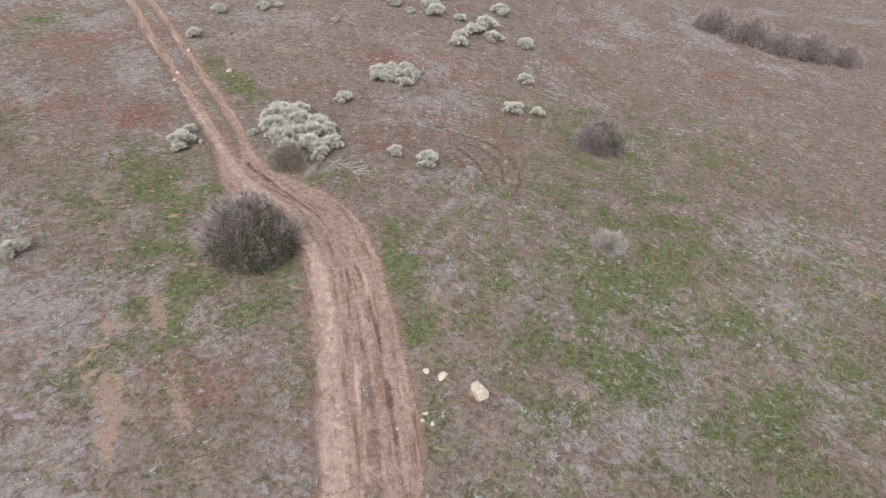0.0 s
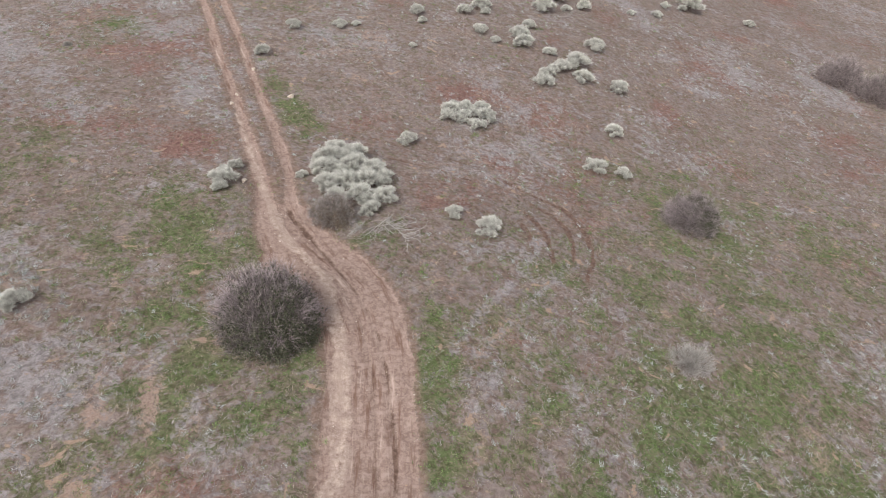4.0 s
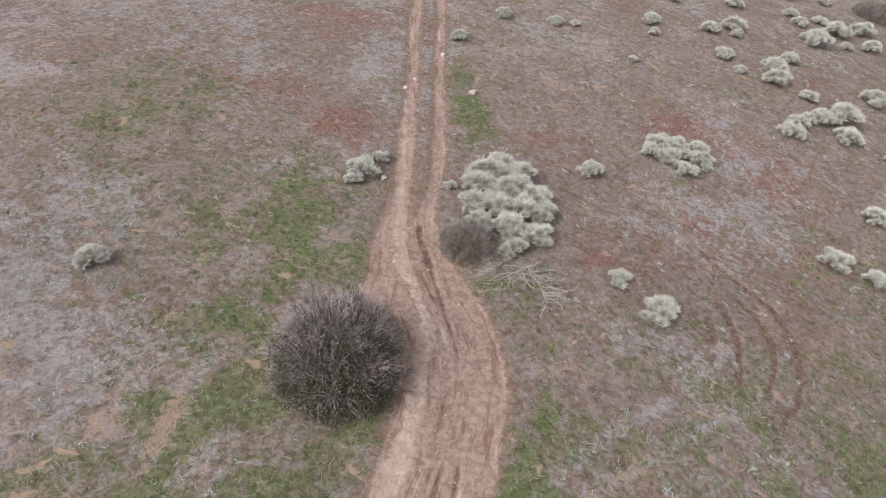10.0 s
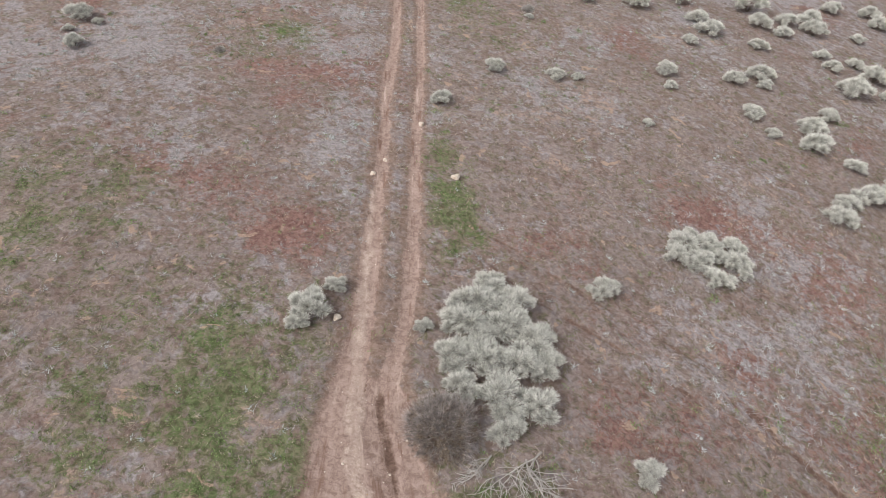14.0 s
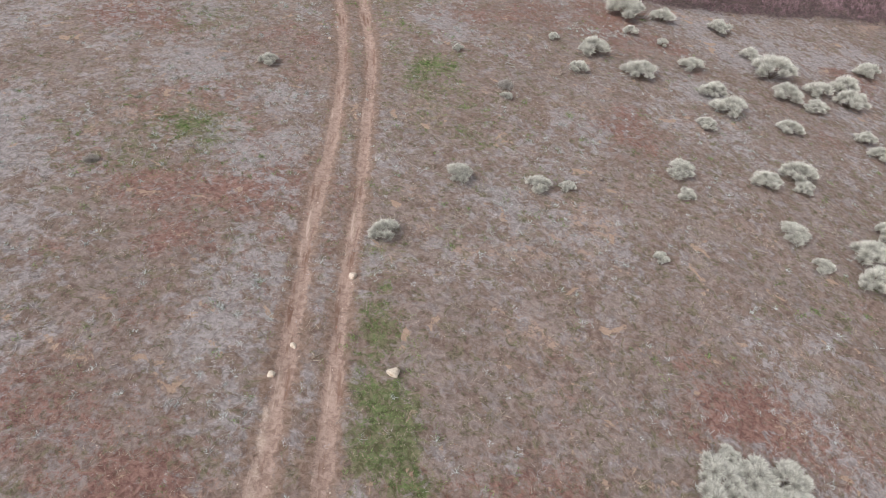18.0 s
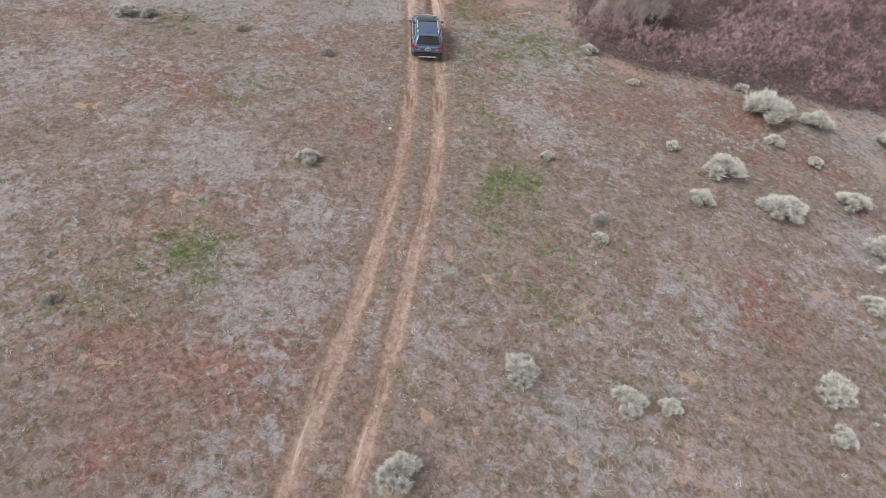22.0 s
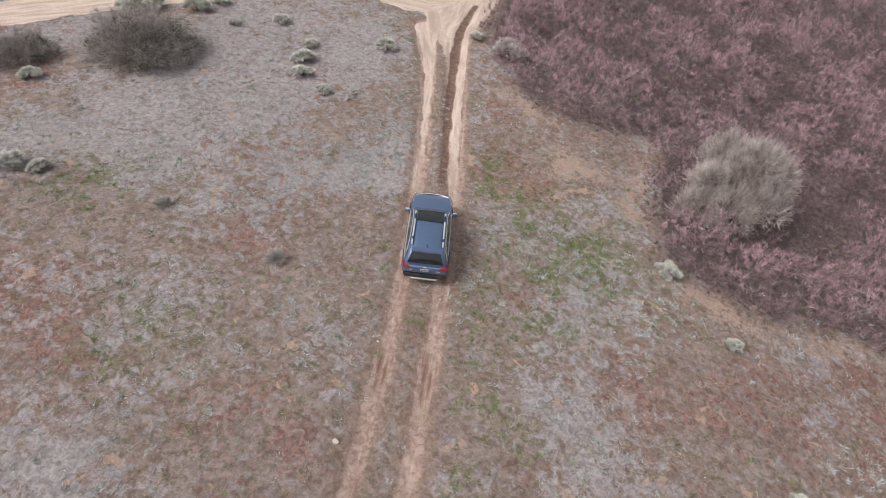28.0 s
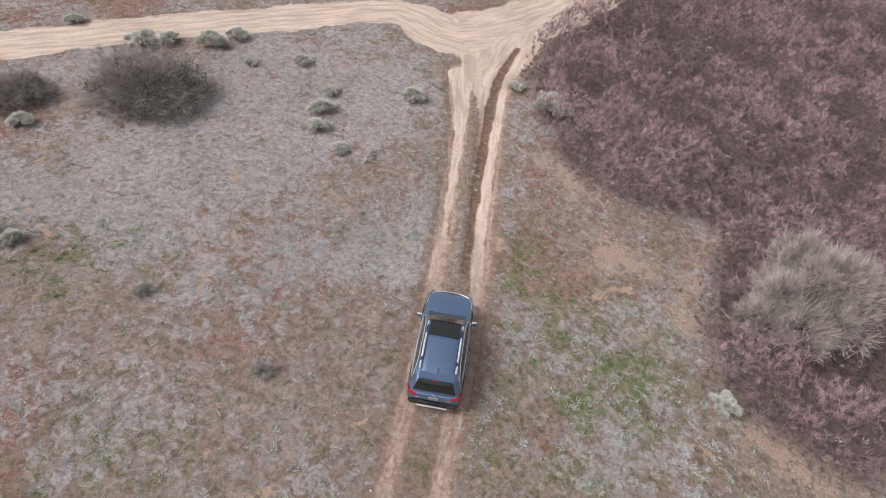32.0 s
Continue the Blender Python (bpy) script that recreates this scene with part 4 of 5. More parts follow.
def box(sx, sy, sz, at=(0, 0, 0), turn=(0, 0, 0), soft=0.01):
    bm = bmesh.new()
    bmesh.ops.create_cube(bm, size=1)
    bmesh.ops.scale(bm, vec=(sx, sy, sz), verts=bm.verts)
    if soft:
        bmesh.ops.bevel(bm, geom=bm.edges[:], offset=soft, segments=2, affect="EDGES")
    bmesh.ops.transform(bm, matrix=pose(*at, *turn), verts=bm.verts)
    return bm


def sheet(corners, thick, bow=0.0, mesh_steps=6):
    """A pane between four corners, bowed a little, with a thickness."""
    a, b, c, d = (Vector(p) for p in corners)
    out = (b - a).cross(d - a).normalized()
    if out.dot((a + c) / 2 - Vector((0, -0.5, 0.8))) < 0:
        out = -out
    bm = bmesh.new()
    grid = []
    for i in range(mesh_steps + 1):
        u = i / mesh_steps
        row = []
        for j in range(mesh_steps + 1):
            v = j / mesh_steps
            row.append((a * (1 - u) + b * u) * (1 - v) + (d * (1 - u) + c * u) * v + out * bow * 16 * u * (1 - u) * v * (1 - v))
        grid.append(row)
    top = [[bm.verts.new(p + out * thick) for p in row] for row in grid]
    low = [[bm.verts.new(p) for p in row] for row in grid]
    n = mesh_steps
    for i in range(n):
        for j in range(n):
            bm.faces.new((top[i][j], top[i + 1][j], top[i + 1][j + 1], top[i][j + 1]))
            bm.faces.new((low[i][j], low[i][j + 1], low[i + 1][j + 1], low[i + 1][j]))
    rim = [(i, 0) for i in range(n)] + [(n, j) for j in range(n)] + [(i, n) for i in range(n, 0, -1)] + [(0, j) for j in range(n, 0, -1)]
    for (i, j), (k, m) in zip(rim, rim[1:] + rim[:1]):
        bm.faces.new((low[i][j], low[k][m], top[k][m], top[i][j]))
    return bm


def bent_tube(points, r, sides=6):
    pts = [Vector(p) for p in points]
    v, f = tube(pts, [r] * len(pts), sides)
    bm = bmesh.new()
    made = [bm.verts.new(p) for p in v]
    for face in f:
        bm.faces.new([made[k] for k in face])
    bm.faces.new(made[:sides]), bm.faces.new(made[-sides:])
    return bm


def body_ring(y, w, low, belt, crown):
    """One half-and-half outline across the lower body at y."""
    half = [(0.0, low), (0.74 * w, low), (0.93 * w, low + 0.06), (0.995 * w, low + 0.20), (w, 0.62), (0.985 * w, 0.78), (0.955 * w, belt - 0.07), (0.90 * w, belt), (0.60 * w, belt + crown * 0.75), (0.30 * w, belt + crown * 0.95), (0.0, belt + crown)]
    return [(x, y, z) for x, z in half] + [(-x, y, z) for x, z in half[-2:0:-1]]


def cabin_ring(y, low_w, top_w, low, top):
    half = [(0.0, low), (low_w, low), (low_w * 0.7 + top_w * 0.3 + 0.03, low + (top - low) * 0.35), (low_w * 0.35 + top_w * 0.65 + 0.03, low + (top - low) * 0.7), (top_w + 0.02, top - 0.06), (top_w - 0.05, top - 0.012), (top_w * 0.55, top + 0.012), (0.0, top + 0.02)]
    return [(x, y, z) for x, z in half] + [(-x, y, z) for x, z in half[-2:0:-1]]


def cut_arches(ob, places, radius):
    """Cuts the wheel arches out of a body part."""
    bm = bmesh.new()
    for x, y, z in places:
        bmesh.ops.create_cone(bm, cap_ends=True, segments=28, radius1=radius, radius2=radius, depth=0.62, matrix=pose(x, y, z, 0, 90, 0))
    me = bpy.data.meshes.new("cutter")
    bm.to_mesh(me), bm.free()
    cutter = new("cutter", me)
    mod = ob.modifiers.new("arches", "BOOLEAN")
    mod.operation, mod.object, mod.solver = "DIFFERENCE", cutter, "EXACT"
    deps = bpy.context.evaluated_depsgraph_get()
    deps.update()
    cut = bpy.data.meshes.new_from_object(ob.evaluated_get(deps))
    ob.modifiers.remove(mod)
    ob.data = cut
    bpy.data.objects.remove(cutter)


def build_car():
    car = new("car")
    stations = [(-2.40, 0.74, 0.50, 0.98, 0.0), (-2.36, 0.84, 0.42, 1.02, 0.0), (-2.22, 0.905, 0.36, 1.05, 0.0), (-1.9, 0.925, 0.30, 1.06, 0.0), (-1.37, 0.935, 0.27, 1.05, 0.0), (-0.6, 0.93, 0.24, 1.03, 0.0),
                (0.1, 0.93, 0.24, 1.01, 0.0), (0.72, 0.93, 0.24, 0.99, 0.01), (0.98, 0.93, 0.25, 0.985, 0.035), (1.37, 0.925, 0.26, 0.955, 0.055), (1.8, 0.905, 0.28, 0.905, 0.06), (2.1, 0.865, 0.30, 0.85, 0.055), (2.30, 0.79, 0.34, 0.78, 0.04), (2.40, 0.68, 0.44, 0.68, 0.02)]
    wheels = [(s * 0.80, y, 0.36) for s in (-1, 1) for y in (-1.372, 1.372)]
    shell = solid("body", loft([body_ring(*st) for st in stations]), NAVY, car, "glossy navy blue body", 32)
    cut_arches(shell, [(s * 0.93, y, 0.37) for s in (-1, 1) for y in (-1.372, 1.372)], 0.42)
    cabin = [(-2.30, 0.76, 0.60, 0.98, 1.12), (-2.18, 0.80, 0.60, 0.98, 1.36), (-2.06, 0.82, 0.60, 0.98, 1.555), (-1.90, 0.83, 0.61, 0.98, 1.60), (-1.3, 0.845, 0.63, 0.98, 1.640), (-0.6, 0.85, 0.64, 0.98, 1.655), (0.0, 0.85, 0.63, 0.98, 1.635),
             (0.22, 0.85, 0.615, 0.98, 1.60), (0.50, 0.845, 0.66, 0.97, 1.42), (0.85, 0.83, 0.72, 0.96, 1.17), (1.06, 0.80, 0.74, 0.95, 1.02)]
    solid("cabin", loft([cabin_ring(*st) for st in cabin]), NAVY, car, "navy roof and pillars", 40)
    # glass
    solid("windshield", sheet([(-0.70, 1.02, 1.075), (0.70, 1.02, 1.075), (0.575, 0.25, 1.605), (-0.575, 0.25, 1.605)], 0.03, 0.03), CAR_GLASS, car, "dark reflective windshield")
    solid("rear_window", sheet([(0.70, -2.305, 1.13), (-0.70, -2.305, 1.13), (-0.56, -2.09, 1.54), (0.56, -2.09, 1.54)], 0.03, 0.035), CAR_GLASS, car, "tinted rear window")
    solid("sunroof", sheet([(-0.53, 0.21, 1.628), (-0.53, -0.42, 1.676), (0.53, -0.42, 1.676), (0.53, 0.21, 1.628)], 0.014, 0.02), CAR_GLASS, car, "dark glass sunroof")
    for s in (-1, 1):
        def pane(name, y0, y1, z_top0, z_top1):
            def at(y, z, lean):
                u = (z - 0.98) / 0.62
                return (s * ((0.865 - 0.015 * abs(y + 0.5)) * (1 - u) + 0.665 * u + 0.018), y, z)
            c = [at(y0, 1.065, 0), at(y1, 1.065, 0), at(y1, z_top1, 1), at(y0, z_top0, 1)]
            solid(name, sheet(c if s < 0 else c[::-1], 0.012), CAR_GLASS, car)
        pane("front_side_window", 0.78, -0.38, 1.17, 1.555)
        pane("rear_side_window", -0.44, -1.32, 1.555, 1.53)
        pane("quarter_window", -1.38, -1.92, 1.52, 1.30)
        solid("window_trim", bent_tube([(s * 0.875, 0.86, 1.05), (s * 0.882, -0.5, 1.045), (s * 0.872, -1.6, 1.05), (s * 0.845, -2.0, 1.10), (s * 0.775, -1.90, 1.36), (s * 0.715, -1.45, 1.545), (s * 0.70, -0.6, 1.585), (s * 0.705, 0.05, 1.56)], 0.016), SILVER, car, "bright silver window trim")
        solid("pillar_edge", bent_tube([(s * 0.705, 0.05, 1.56), (s * 0.72, 0.3, 1.50), (s * 0.79, 0.86, 1.13)], 0.014), SILVER, car)
        rail = solid("roof_rail", bent_tube([(s * 0.60, -1.80, 1.655), (s * 0.605, -1.2, 1.70), (s * 0.61, -0.5, 1.715), (s * 0.60, 0.05, 1.685)], 0.026, 8), CLADDING, car, "black roof rail with silver caps")
        for y0, y1, z in ((-1.86, -1.55, 1.675), (-1.42, -0.42, 1.72), (-0.10, 0.12, 1.69)):
            solid("rail_cap", box(0.062, y1 - y0, 0.05, (s * 0.605, (y0 + y1) / 2, z), (1.5, 0, 0), 0.014), SILVER, rail)
        mirror = solid("mirror", box(0.20, 0.10, 0.14, (s * 1.00, 0.80, 1.08), (0, 0, s * 8), 0.03), NAVY, car)
        solid("mirror_cap", box(0.19, 0.07, 0.06, (s * 1.005, 0.82, 1.145), (0, 0, s * 8), 0.02), SILVER, mirror)
        for y in (-0.33, -1.20):
            solid("door_handle", box(0.03, 0.19, 0.035, (s * 0.925, y, 0.90), (0, 0, 0), 0.01), NAVY, car)
        for y in (-0.41, 0.80, -1.36):
            solid("door_gap", box(0.006, 0.010, 0.62, (s * 0.930, y, 0.68), (0, 0, 0), 0), CLADDING, car)
        solid("sill", box(0.06, 1.92, 0.16, (s * 0.915, 0.0, 0.31), (0, 0, 0), 0.025), CLADDING, car, "black plastic sill")
        tail = solid("tail_light", loft([[(s * x, y, z) for x, y, z in ring] for ring in (
            [(0.56, -2.400, 0.985), (0.56, -2.425, 0.965), (0.56, -2.415, 0.945), (0.56, -2.37, 0.96)],
            [(0.66, -2.385, 1.03), (0.66, -2.42, 0.98), (0.66, -2.405, 0.89), (0.66, -2.33, 0.95)],
            [(0.83, -2.30, 1.05), (0.85, -2.345, 0.99), (0.85, -2.335, 0.86), (0.80, -2.25, 0.95)],
            [(0.915, -2.06, 1.04), (0.925, -2.09, 0.99), (0.925, -2.09, 0.90), (0.90, -2.04, 0.95)])]), TAIL_RED, car, "lit red tail light")
        solid("head_light", loft([[(s * x, y, z) for x, y, z in ring] for ring in (
            [(0.50, 2.345, 0.80), (0.50, 2.385, 0.76), (0.50, 2.375, 0.69), (0.50, 2.30, 0.74)],
            [(0.72, 2.255, 0.83), (0.73, 2.315, 0.78), (0.73, 2.305, 0.69), (0.72, 2.22, 0.74)],
            [(0.885, 1.93, 0.865), (0.905, 1.95, 0.82), (0.905, 1.95, 0.76), (0.88, 1.92, 0.80)])]), LENS, car, "clear headlight")
        # Added bright tube that stands for the white reflection along the hood's edge.
        solid("hood_edge", bent_tube([(s * 0.42, 2.33, 0.815), (s * 0.68, 2.20, 0.855), (s * 0.80, 1.95, 0.905), (s * 0.835, 1.6, 0.945)], 0.013), SILVER, car)
    # The same reflection, added as a bright tube across the hood's front.
    solid("hood_front_edge", bent_tube([(-0.42, 2.33, 0.815), (-0.2, 2.36, 0.822), (0.2, 2.36, 0.822), (0.42, 2.33, 0.815)], 0.014), SILVER, car)
    solid("grille", box(0.86, 0.05, 0.20, (0, 2.395, 0.66), (-10, 0, 0), 0.03), CLADDING, car)
    solid("front_bumper", box(1.55, 0.16, 0.22, (0, 2.35, 0.42), (0, 0, 0), 0.06), CLADDING, car, "black front bumper")
    bumper = solid("rear_bumper", box(1.66, 0.20, 0.27, (0, -2.36, 0.56), (0, 0, 0), 0.06), CLADDING, car, "black rear bumper")
    solid("skid_bar", box(1.05, 0.05, 0.075, (0, -2.455, 0.42), (14, 0, 0), 0.02), SILVER, bumper, "pale silver skid bar")
    solid("tailgate_panel", box(1.30, 0.025, 0.16, (0, -2.402, 0.84), (6, 0, 0), 0.01), NAVY, car)
    plate = solid("number_plate", box(0.32, 0.012, 0.16, (0, -2.424, 0.875), (8, 0, 0), 0.004), PLATE, car, "white plate with plain bars")
    for k in range(5):
        solid("bar", box(0.034, 0.006, 0.075, (-0.104 + 0.052 * k, -2.434, 0.876), (8, 0, 0), 0), BARS, plate)
    solid("badge", box(0.12, 0.012, 0.05, (0, -2.405, 1.02), (8, 0, 0), 0.004), SILVER, car)
    solid("badge_strip", box(0.16, 0.01, 0.03, (0.52, -2.422, 0.85), (8, 0, 0), 0.003), SILVER, car)
    solid("badge_strip", box(0.12, 0.01, 0.03, (-0.55, -2.422, 0.85), (8, 0, 0), 0.003), SILVER, car)
    solid("spoiler", box(1.18, 0.30, 0.045, (0, -2.04, 1.60), (-6, 0, 0), 0.018), NAVY, car)
    solid("brake_light", box(0.24, 0.02, 0.03, (0, -2.195, 1.588), (0, 0, 0), 0.006), TAIL_RED, car, "lit red centre brake light")
    solid("wiper", box(0.46, 0.02, 0.02, (0.12, -2.325, 1.17), (0, -6, 0), 0.005), CLADDING, car)
    solid("windshield_wiper", box(0.60, 0.025, 0.02, (-0.32, 0.985, 1.125), (0, 3, 4), 0.006), CLADDING, car)
    solid("windshield_wiper", box(0.55, 0.025, 0.02, (0.30, 0.985, 1.125), (0, 3, 4), 0.006), CLADDING, car)
    solid("cowl", box(1.36, 0.12, 0.02, (0, 1.06, 1.03), (-10, 0, 0), 0.006), CLADDING, car)
    solid("roof_antenna", loft([[(0.03, -1.72, 1.645), (-0.03, -1.72, 1.645), (0, -1.72, 1.66)], [(0.03, -1.82, 1.64), (-0.03, -1.82, 1.64), (0, -1.84, 1.73)], [(0.02, -1.90, 1.62), (-0.02, -1.90, 1.62), (0, -1.91, 1.72)]]), NAVY, car)
    # wheels
    for x, y, z in wheels:
        s = 1 if x > 0 else -1
        profile = [(0.235, -0.105), (0.33, -0.11), (0.355, -0.09), (0.362, 0.0), (0.355, 0.09), (0.33, 0.11), (0.235, 0.105)]
        turn = 30
        rings = [[(x + s * w, y + r * math.cos(2 * math.pi * k / turn), z + r * math.sin(2 * math.pi * k / turn)) for r, w in profile] for k in range(turn)]
        wheel = solid("wheel", loft(rings + rings[:1], False), TYRE, car, "black rubber tyre")
        bm = bmesh.new()
        bmesh.ops.create_cone(bm, cap_ends=True, segments=28, radius1=0.245, radius2=0.245, depth=0.15, matrix=pose(x - s * 0.01, y, z, 0, 90, 0))
        solid("rim", bm, DARK_ALLOY, wheel)
        for k in range(5):
            a = 72 * k
            spoke = box(0.03, 0.055, 0.20, (0, 0, 0.125), (0, 0, 0), 0.008)
            bmesh.ops.transform(spoke, matrix=pose(x + s * 0.078, y, z, a, 0, 0), verts=spoke.verts)
            solid("spoke", spoke, ALLOY, wheel, "silver alloy spoke")
        bm = bmesh.new()
        bmesh.ops.create_cone(bm, cap_ends=True, segments=16, radius1=0.06, radius2=0.045, depth=0.05, matrix=pose(x + s * 0.085, y, z, 0, 90 * s, 0))
        solid("hub_cap", bm, ALLOY, wheel)
        bm = bmesh.new()
        for k in range(18):
            a = math.pi * (k - 0.5) / 13
            ring_in, ring_out = 0.405, 0.465
            for r, w in ((ring_in, 0.945), (ring_out, 0.935), (ring_out, 0.90), (ring_in, 0.90)):
                bm.verts.new((s * w, y + r * math.cos(a), z + 0.01 + r * math.sin(a)))
        bm.verts.ensure_lookup_table()
        for k in range(14):
            for j in range(4):
                bm.faces.new([bm.verts[i] for i in (k * 4 + j, k * 4 + (j + 1) % 4, k * 4 + 4 + (j + 1) % 4, k * 4 + 4 + j)])
        solid("arch_trim", bm, CLADDING, car, "black wheel arch trim")
    return tagged(car, "navy blue wagon with silver roof rails on the dirt track", "car")


def park(thing, x, y, turn, size):
    """Stands a vehicle on the ground with its four wheels, tilted as the ground is."""
    ahead, side = Vector((-math.sin(radians(turn)), math.cos(radians(turn)), 0)), Vector((math.cos(radians(turn)), math.sin(radians(turn)), 0))
    at = Vector((x, y, 0))
    wheels = [[(p := at + ahead * 1.37 * size * a + side * 0.8 * size * b) + Vector((0, 0, ground_at(p.x, p.y))) for b in (-1, 1)] for a in (-1, 1)]
    along = (wheels[1][0] + wheels[1][1] - wheels[0][0] - wheels[0][1]).normalized()
    across = (wheels[0][1] + wheels[1][1] - wheels[0][0] - wheels[1][0]).normalized()
    up = across.cross(along).normalized()
    middle = sum((w for pair in wheels for w in pair), Vector()) / 4
    thing.matrix_world = Matrix.LocRotScale(middle, Matrix((along.cross(up), along, up)).transposed().to_quaternion(), (size, size, size))


car = build_car()
park(car, -39.46, 69.05, 45.5, 0.97)


# ---- ground cover ----
def scatter(name, seed, per_cell, chance, low, high, width, lean, tuft, material, label, loose=0.0):
    """Tufts of short blades where chance(x, y) allows, joined into one cover."""
    rng = np.random.default_rng(seed)
    x, y = rng.uniform(-76, 34, per_cell), rng.uniform(6, 100, per_cell)
    seen = (y > 10 - 0.0 * x) & (y < 81 - 0.62 * (x + 20)) & (y > -0.9 * (x + 2.0)) | (x > -4) & (y < 80)
    keep = seen & (rng.uniform(size=per_cell) < chance(x, y) * (1 - dirt_amount(x, y)) * (1 - sand_amount(x, y)) * (1 - 0.7 * marks_amount(x, y)))
    x, y = x[keep], y[keep]
    n = len(x)
    size = rng.uniform(low, high, n)
    apart = np.repeat((loose or 0.004 * tuft + 0.03) * rng.uniform(0.6, 1.3, n), tuft)
    xx, yy = np.repeat(x, tuft) + apart * rng.normal(size=n * tuft), np.repeat(y, tuft) + apart * rng.normal(size=n * tuft)
    zz = np.repeat(land(x, y), tuft) - 0.02
    v, f, a = short_blades(rng, np.stack([xx, yy, zz], 1), upward(rng, n * tuft, lean), np.repeat(size, tuft) * rng.uniform(0.6, 1.2, n * tuft), width)
    return tagged(new(name, mesh_from(name, v, f, material, along=a)), label, "grass", kind="stuff")


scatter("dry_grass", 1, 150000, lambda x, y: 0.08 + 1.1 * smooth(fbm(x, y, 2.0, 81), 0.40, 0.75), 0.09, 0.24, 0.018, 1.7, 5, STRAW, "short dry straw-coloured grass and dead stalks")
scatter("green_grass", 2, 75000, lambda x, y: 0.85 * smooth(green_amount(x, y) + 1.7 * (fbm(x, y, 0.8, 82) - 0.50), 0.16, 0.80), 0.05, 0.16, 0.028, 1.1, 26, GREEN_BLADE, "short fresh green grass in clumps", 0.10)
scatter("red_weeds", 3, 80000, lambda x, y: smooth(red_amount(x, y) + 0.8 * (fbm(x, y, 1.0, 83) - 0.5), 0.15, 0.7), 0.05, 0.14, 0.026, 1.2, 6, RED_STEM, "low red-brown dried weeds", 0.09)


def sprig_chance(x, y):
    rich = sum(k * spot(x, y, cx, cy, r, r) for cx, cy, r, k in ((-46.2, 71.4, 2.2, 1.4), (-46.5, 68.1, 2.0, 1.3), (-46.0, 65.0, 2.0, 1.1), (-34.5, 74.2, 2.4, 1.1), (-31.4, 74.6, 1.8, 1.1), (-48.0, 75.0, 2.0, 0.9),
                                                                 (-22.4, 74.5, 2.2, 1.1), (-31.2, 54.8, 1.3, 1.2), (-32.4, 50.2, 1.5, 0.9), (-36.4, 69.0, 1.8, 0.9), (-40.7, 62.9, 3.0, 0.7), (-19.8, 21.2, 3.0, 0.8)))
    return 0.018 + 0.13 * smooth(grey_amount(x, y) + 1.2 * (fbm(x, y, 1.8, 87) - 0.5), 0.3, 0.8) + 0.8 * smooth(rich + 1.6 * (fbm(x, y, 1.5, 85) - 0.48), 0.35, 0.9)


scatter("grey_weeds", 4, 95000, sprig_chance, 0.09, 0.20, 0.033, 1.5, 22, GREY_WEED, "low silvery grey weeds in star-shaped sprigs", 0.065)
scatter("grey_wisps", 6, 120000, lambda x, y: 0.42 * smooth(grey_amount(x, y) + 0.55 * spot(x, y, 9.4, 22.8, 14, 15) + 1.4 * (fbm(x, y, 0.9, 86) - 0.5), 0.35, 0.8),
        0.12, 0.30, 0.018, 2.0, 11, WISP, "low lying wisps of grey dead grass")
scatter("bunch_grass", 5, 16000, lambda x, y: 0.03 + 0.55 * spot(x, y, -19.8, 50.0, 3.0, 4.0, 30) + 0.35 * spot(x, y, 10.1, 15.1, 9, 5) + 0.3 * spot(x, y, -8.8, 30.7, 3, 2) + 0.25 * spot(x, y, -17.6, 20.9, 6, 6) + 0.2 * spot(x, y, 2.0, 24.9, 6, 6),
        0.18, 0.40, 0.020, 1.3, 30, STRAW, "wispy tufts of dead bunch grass")


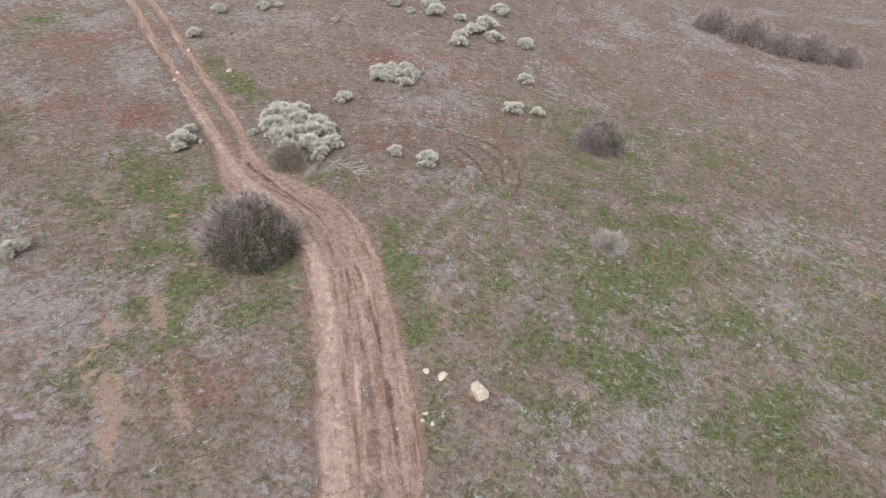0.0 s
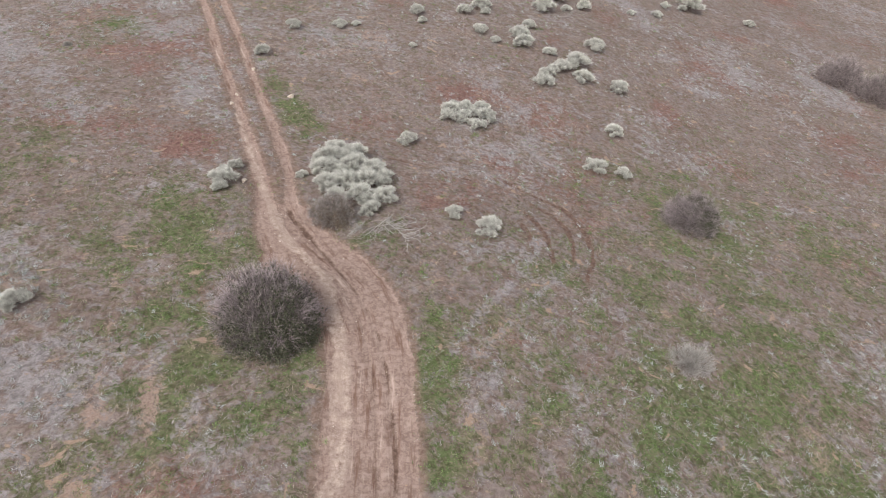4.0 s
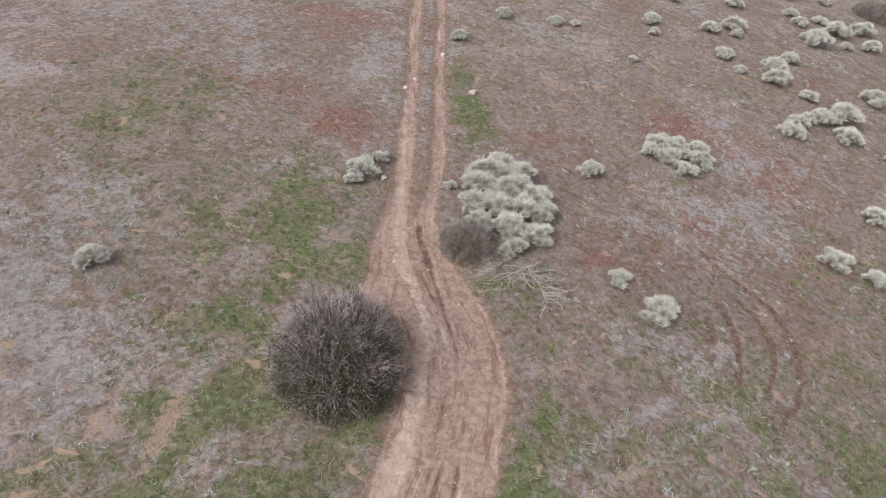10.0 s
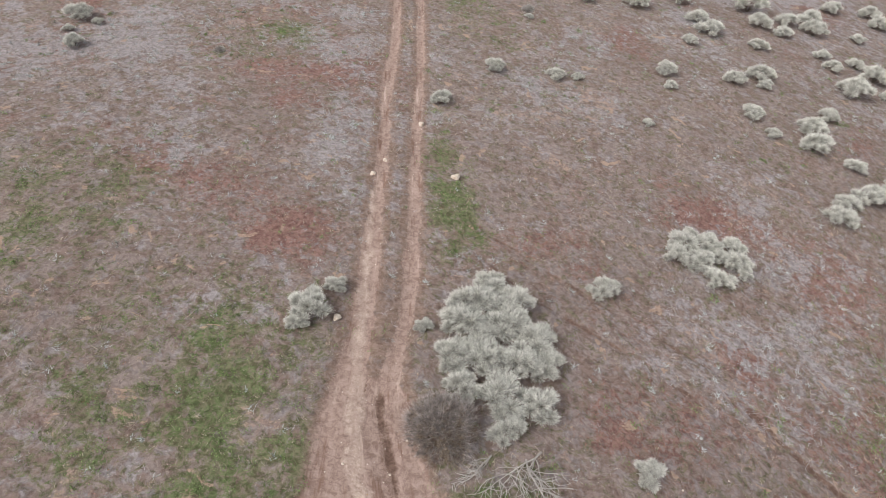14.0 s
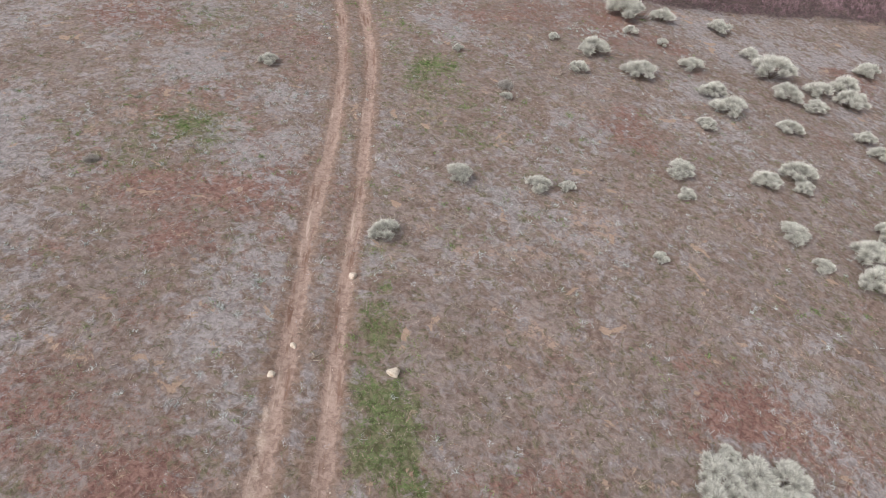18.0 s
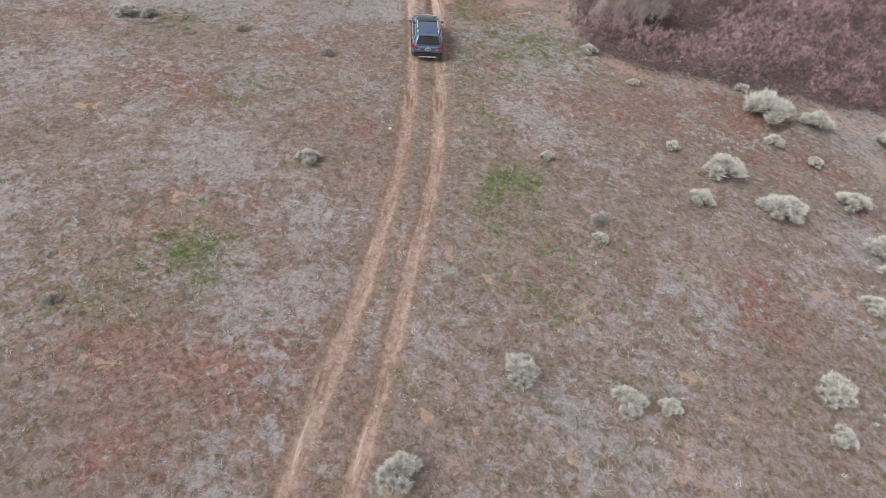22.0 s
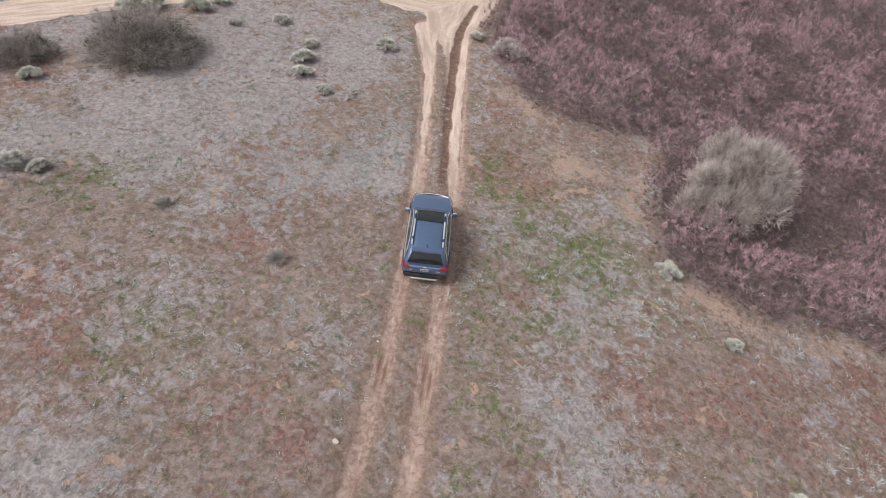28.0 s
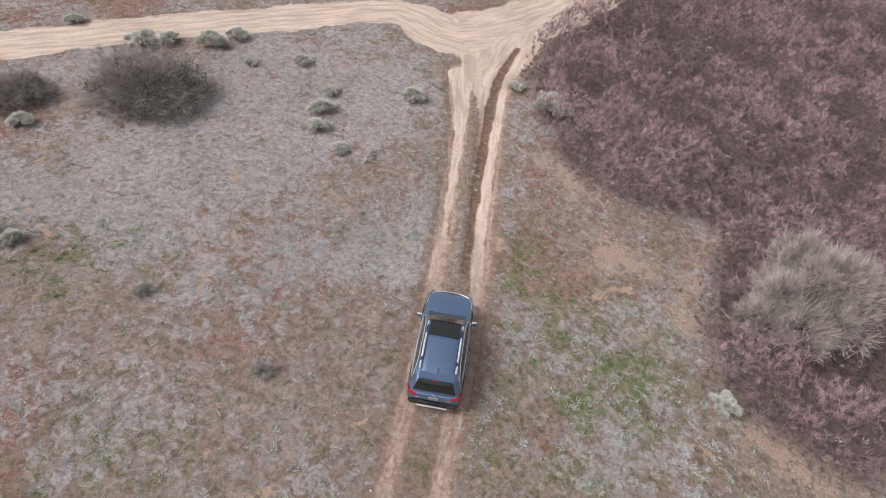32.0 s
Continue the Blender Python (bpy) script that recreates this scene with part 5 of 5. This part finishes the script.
# ---- the bare thicket beyond the field ----
def thicket():
    """A canopy of upright fans of bare twigs, uneven in height, thinning at its edge."""
    rng = np.random.default_rng(77)
    n, each = 110000, 12
    x, y = rng.uniform(-64, 18, n), rng.uniform(75, 116, n)
    deep = off_line(x, y, [(ax, ay, 0.0) for ax, ay in THICKET_EDGE])
    keep = in_thicket(x, y) & (np.hypot(x + 33.1, y - 82.2) > 1.9) & (rng.uniform(size=n) < (0.45 + 0.55 * smooth(deep, 0.0, 1.2)) * (0.25 + 0.75 * smooth(fbm(x, y, 1.3, 91, 2), 0.30, 0.52)))
    x, y, deep = x[keep], y[keep], deep[keep]
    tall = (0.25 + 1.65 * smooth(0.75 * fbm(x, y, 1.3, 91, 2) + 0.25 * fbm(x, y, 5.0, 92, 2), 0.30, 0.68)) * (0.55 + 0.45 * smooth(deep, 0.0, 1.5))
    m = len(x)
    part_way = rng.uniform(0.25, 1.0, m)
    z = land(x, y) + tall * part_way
    lead = np.stack([rng.normal(0, 0.45, m), rng.normal(0, 0.45, m), np.ones(m)], 1)
    roots = np.repeat(np.stack([x, y, z], 1), each, 0) + rng.normal(0, 0.03, (m * each, 3))
    ways = np.repeat(lead, each, 0) + rng.normal(0, 0.6, (m * each, 3))
    ways /= np.linalg.norm(ways, axis=1, keepdims=True)
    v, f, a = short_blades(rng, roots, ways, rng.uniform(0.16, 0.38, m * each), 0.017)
    # Low fans are darkened: the canopy's inner shade is put into the colour.
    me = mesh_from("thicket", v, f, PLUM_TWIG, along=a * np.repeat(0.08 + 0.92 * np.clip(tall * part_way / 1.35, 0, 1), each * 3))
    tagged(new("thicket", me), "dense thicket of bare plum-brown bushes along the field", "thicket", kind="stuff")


thicket()


# ---- pebbles on the bare earth ----
def pebbles():
    rng = np.random.default_rng(78)
    n = 9000
    x, y = rng.uniform(-62, 3, n), rng.uniform(8, 92, n)
    keep = rng.uniform(size=n) < 0.8 * dirt_amount(x, y) + 0.25 * sand_amount(x, y) + 0.012
    x, y = x[keep], y[keep]
    size = rng.uniform(0.012, 0.035, len(x)) * (1 + (rng.uniform(size=len(x)) > 0.93))
    shape = np.array([(1, 0, 0), (0, 1, 0), (-1, 0, 0), (0, -1, 0), (0, 0, 0.8), (0, 0, -0.8)])
    sides = np.array([(0, 1, 4), (1, 2, 4), (2, 3, 4), (3, 0, 4), (1, 0, 5), (2, 1, 5), (3, 2, 5), (0, 3, 5)])
    v = shape[None] * size[:, None, None] * rng.uniform(0.6, 1.3, (len(x), 6, 1)) + np.stack([x, y, land(x, y) + 0.01], 1)[:, None]
    f = sides[None] + 6 * np.arange(len(x))[:, None, None]
    tagged(new("pebbles", mesh_from("pebbles", v.reshape(-1, 3), f.reshape(-1, 3), STONE)), "scattered small pale pebbles on the bare earth", "pebbles", kind="stuff")


pebbles()
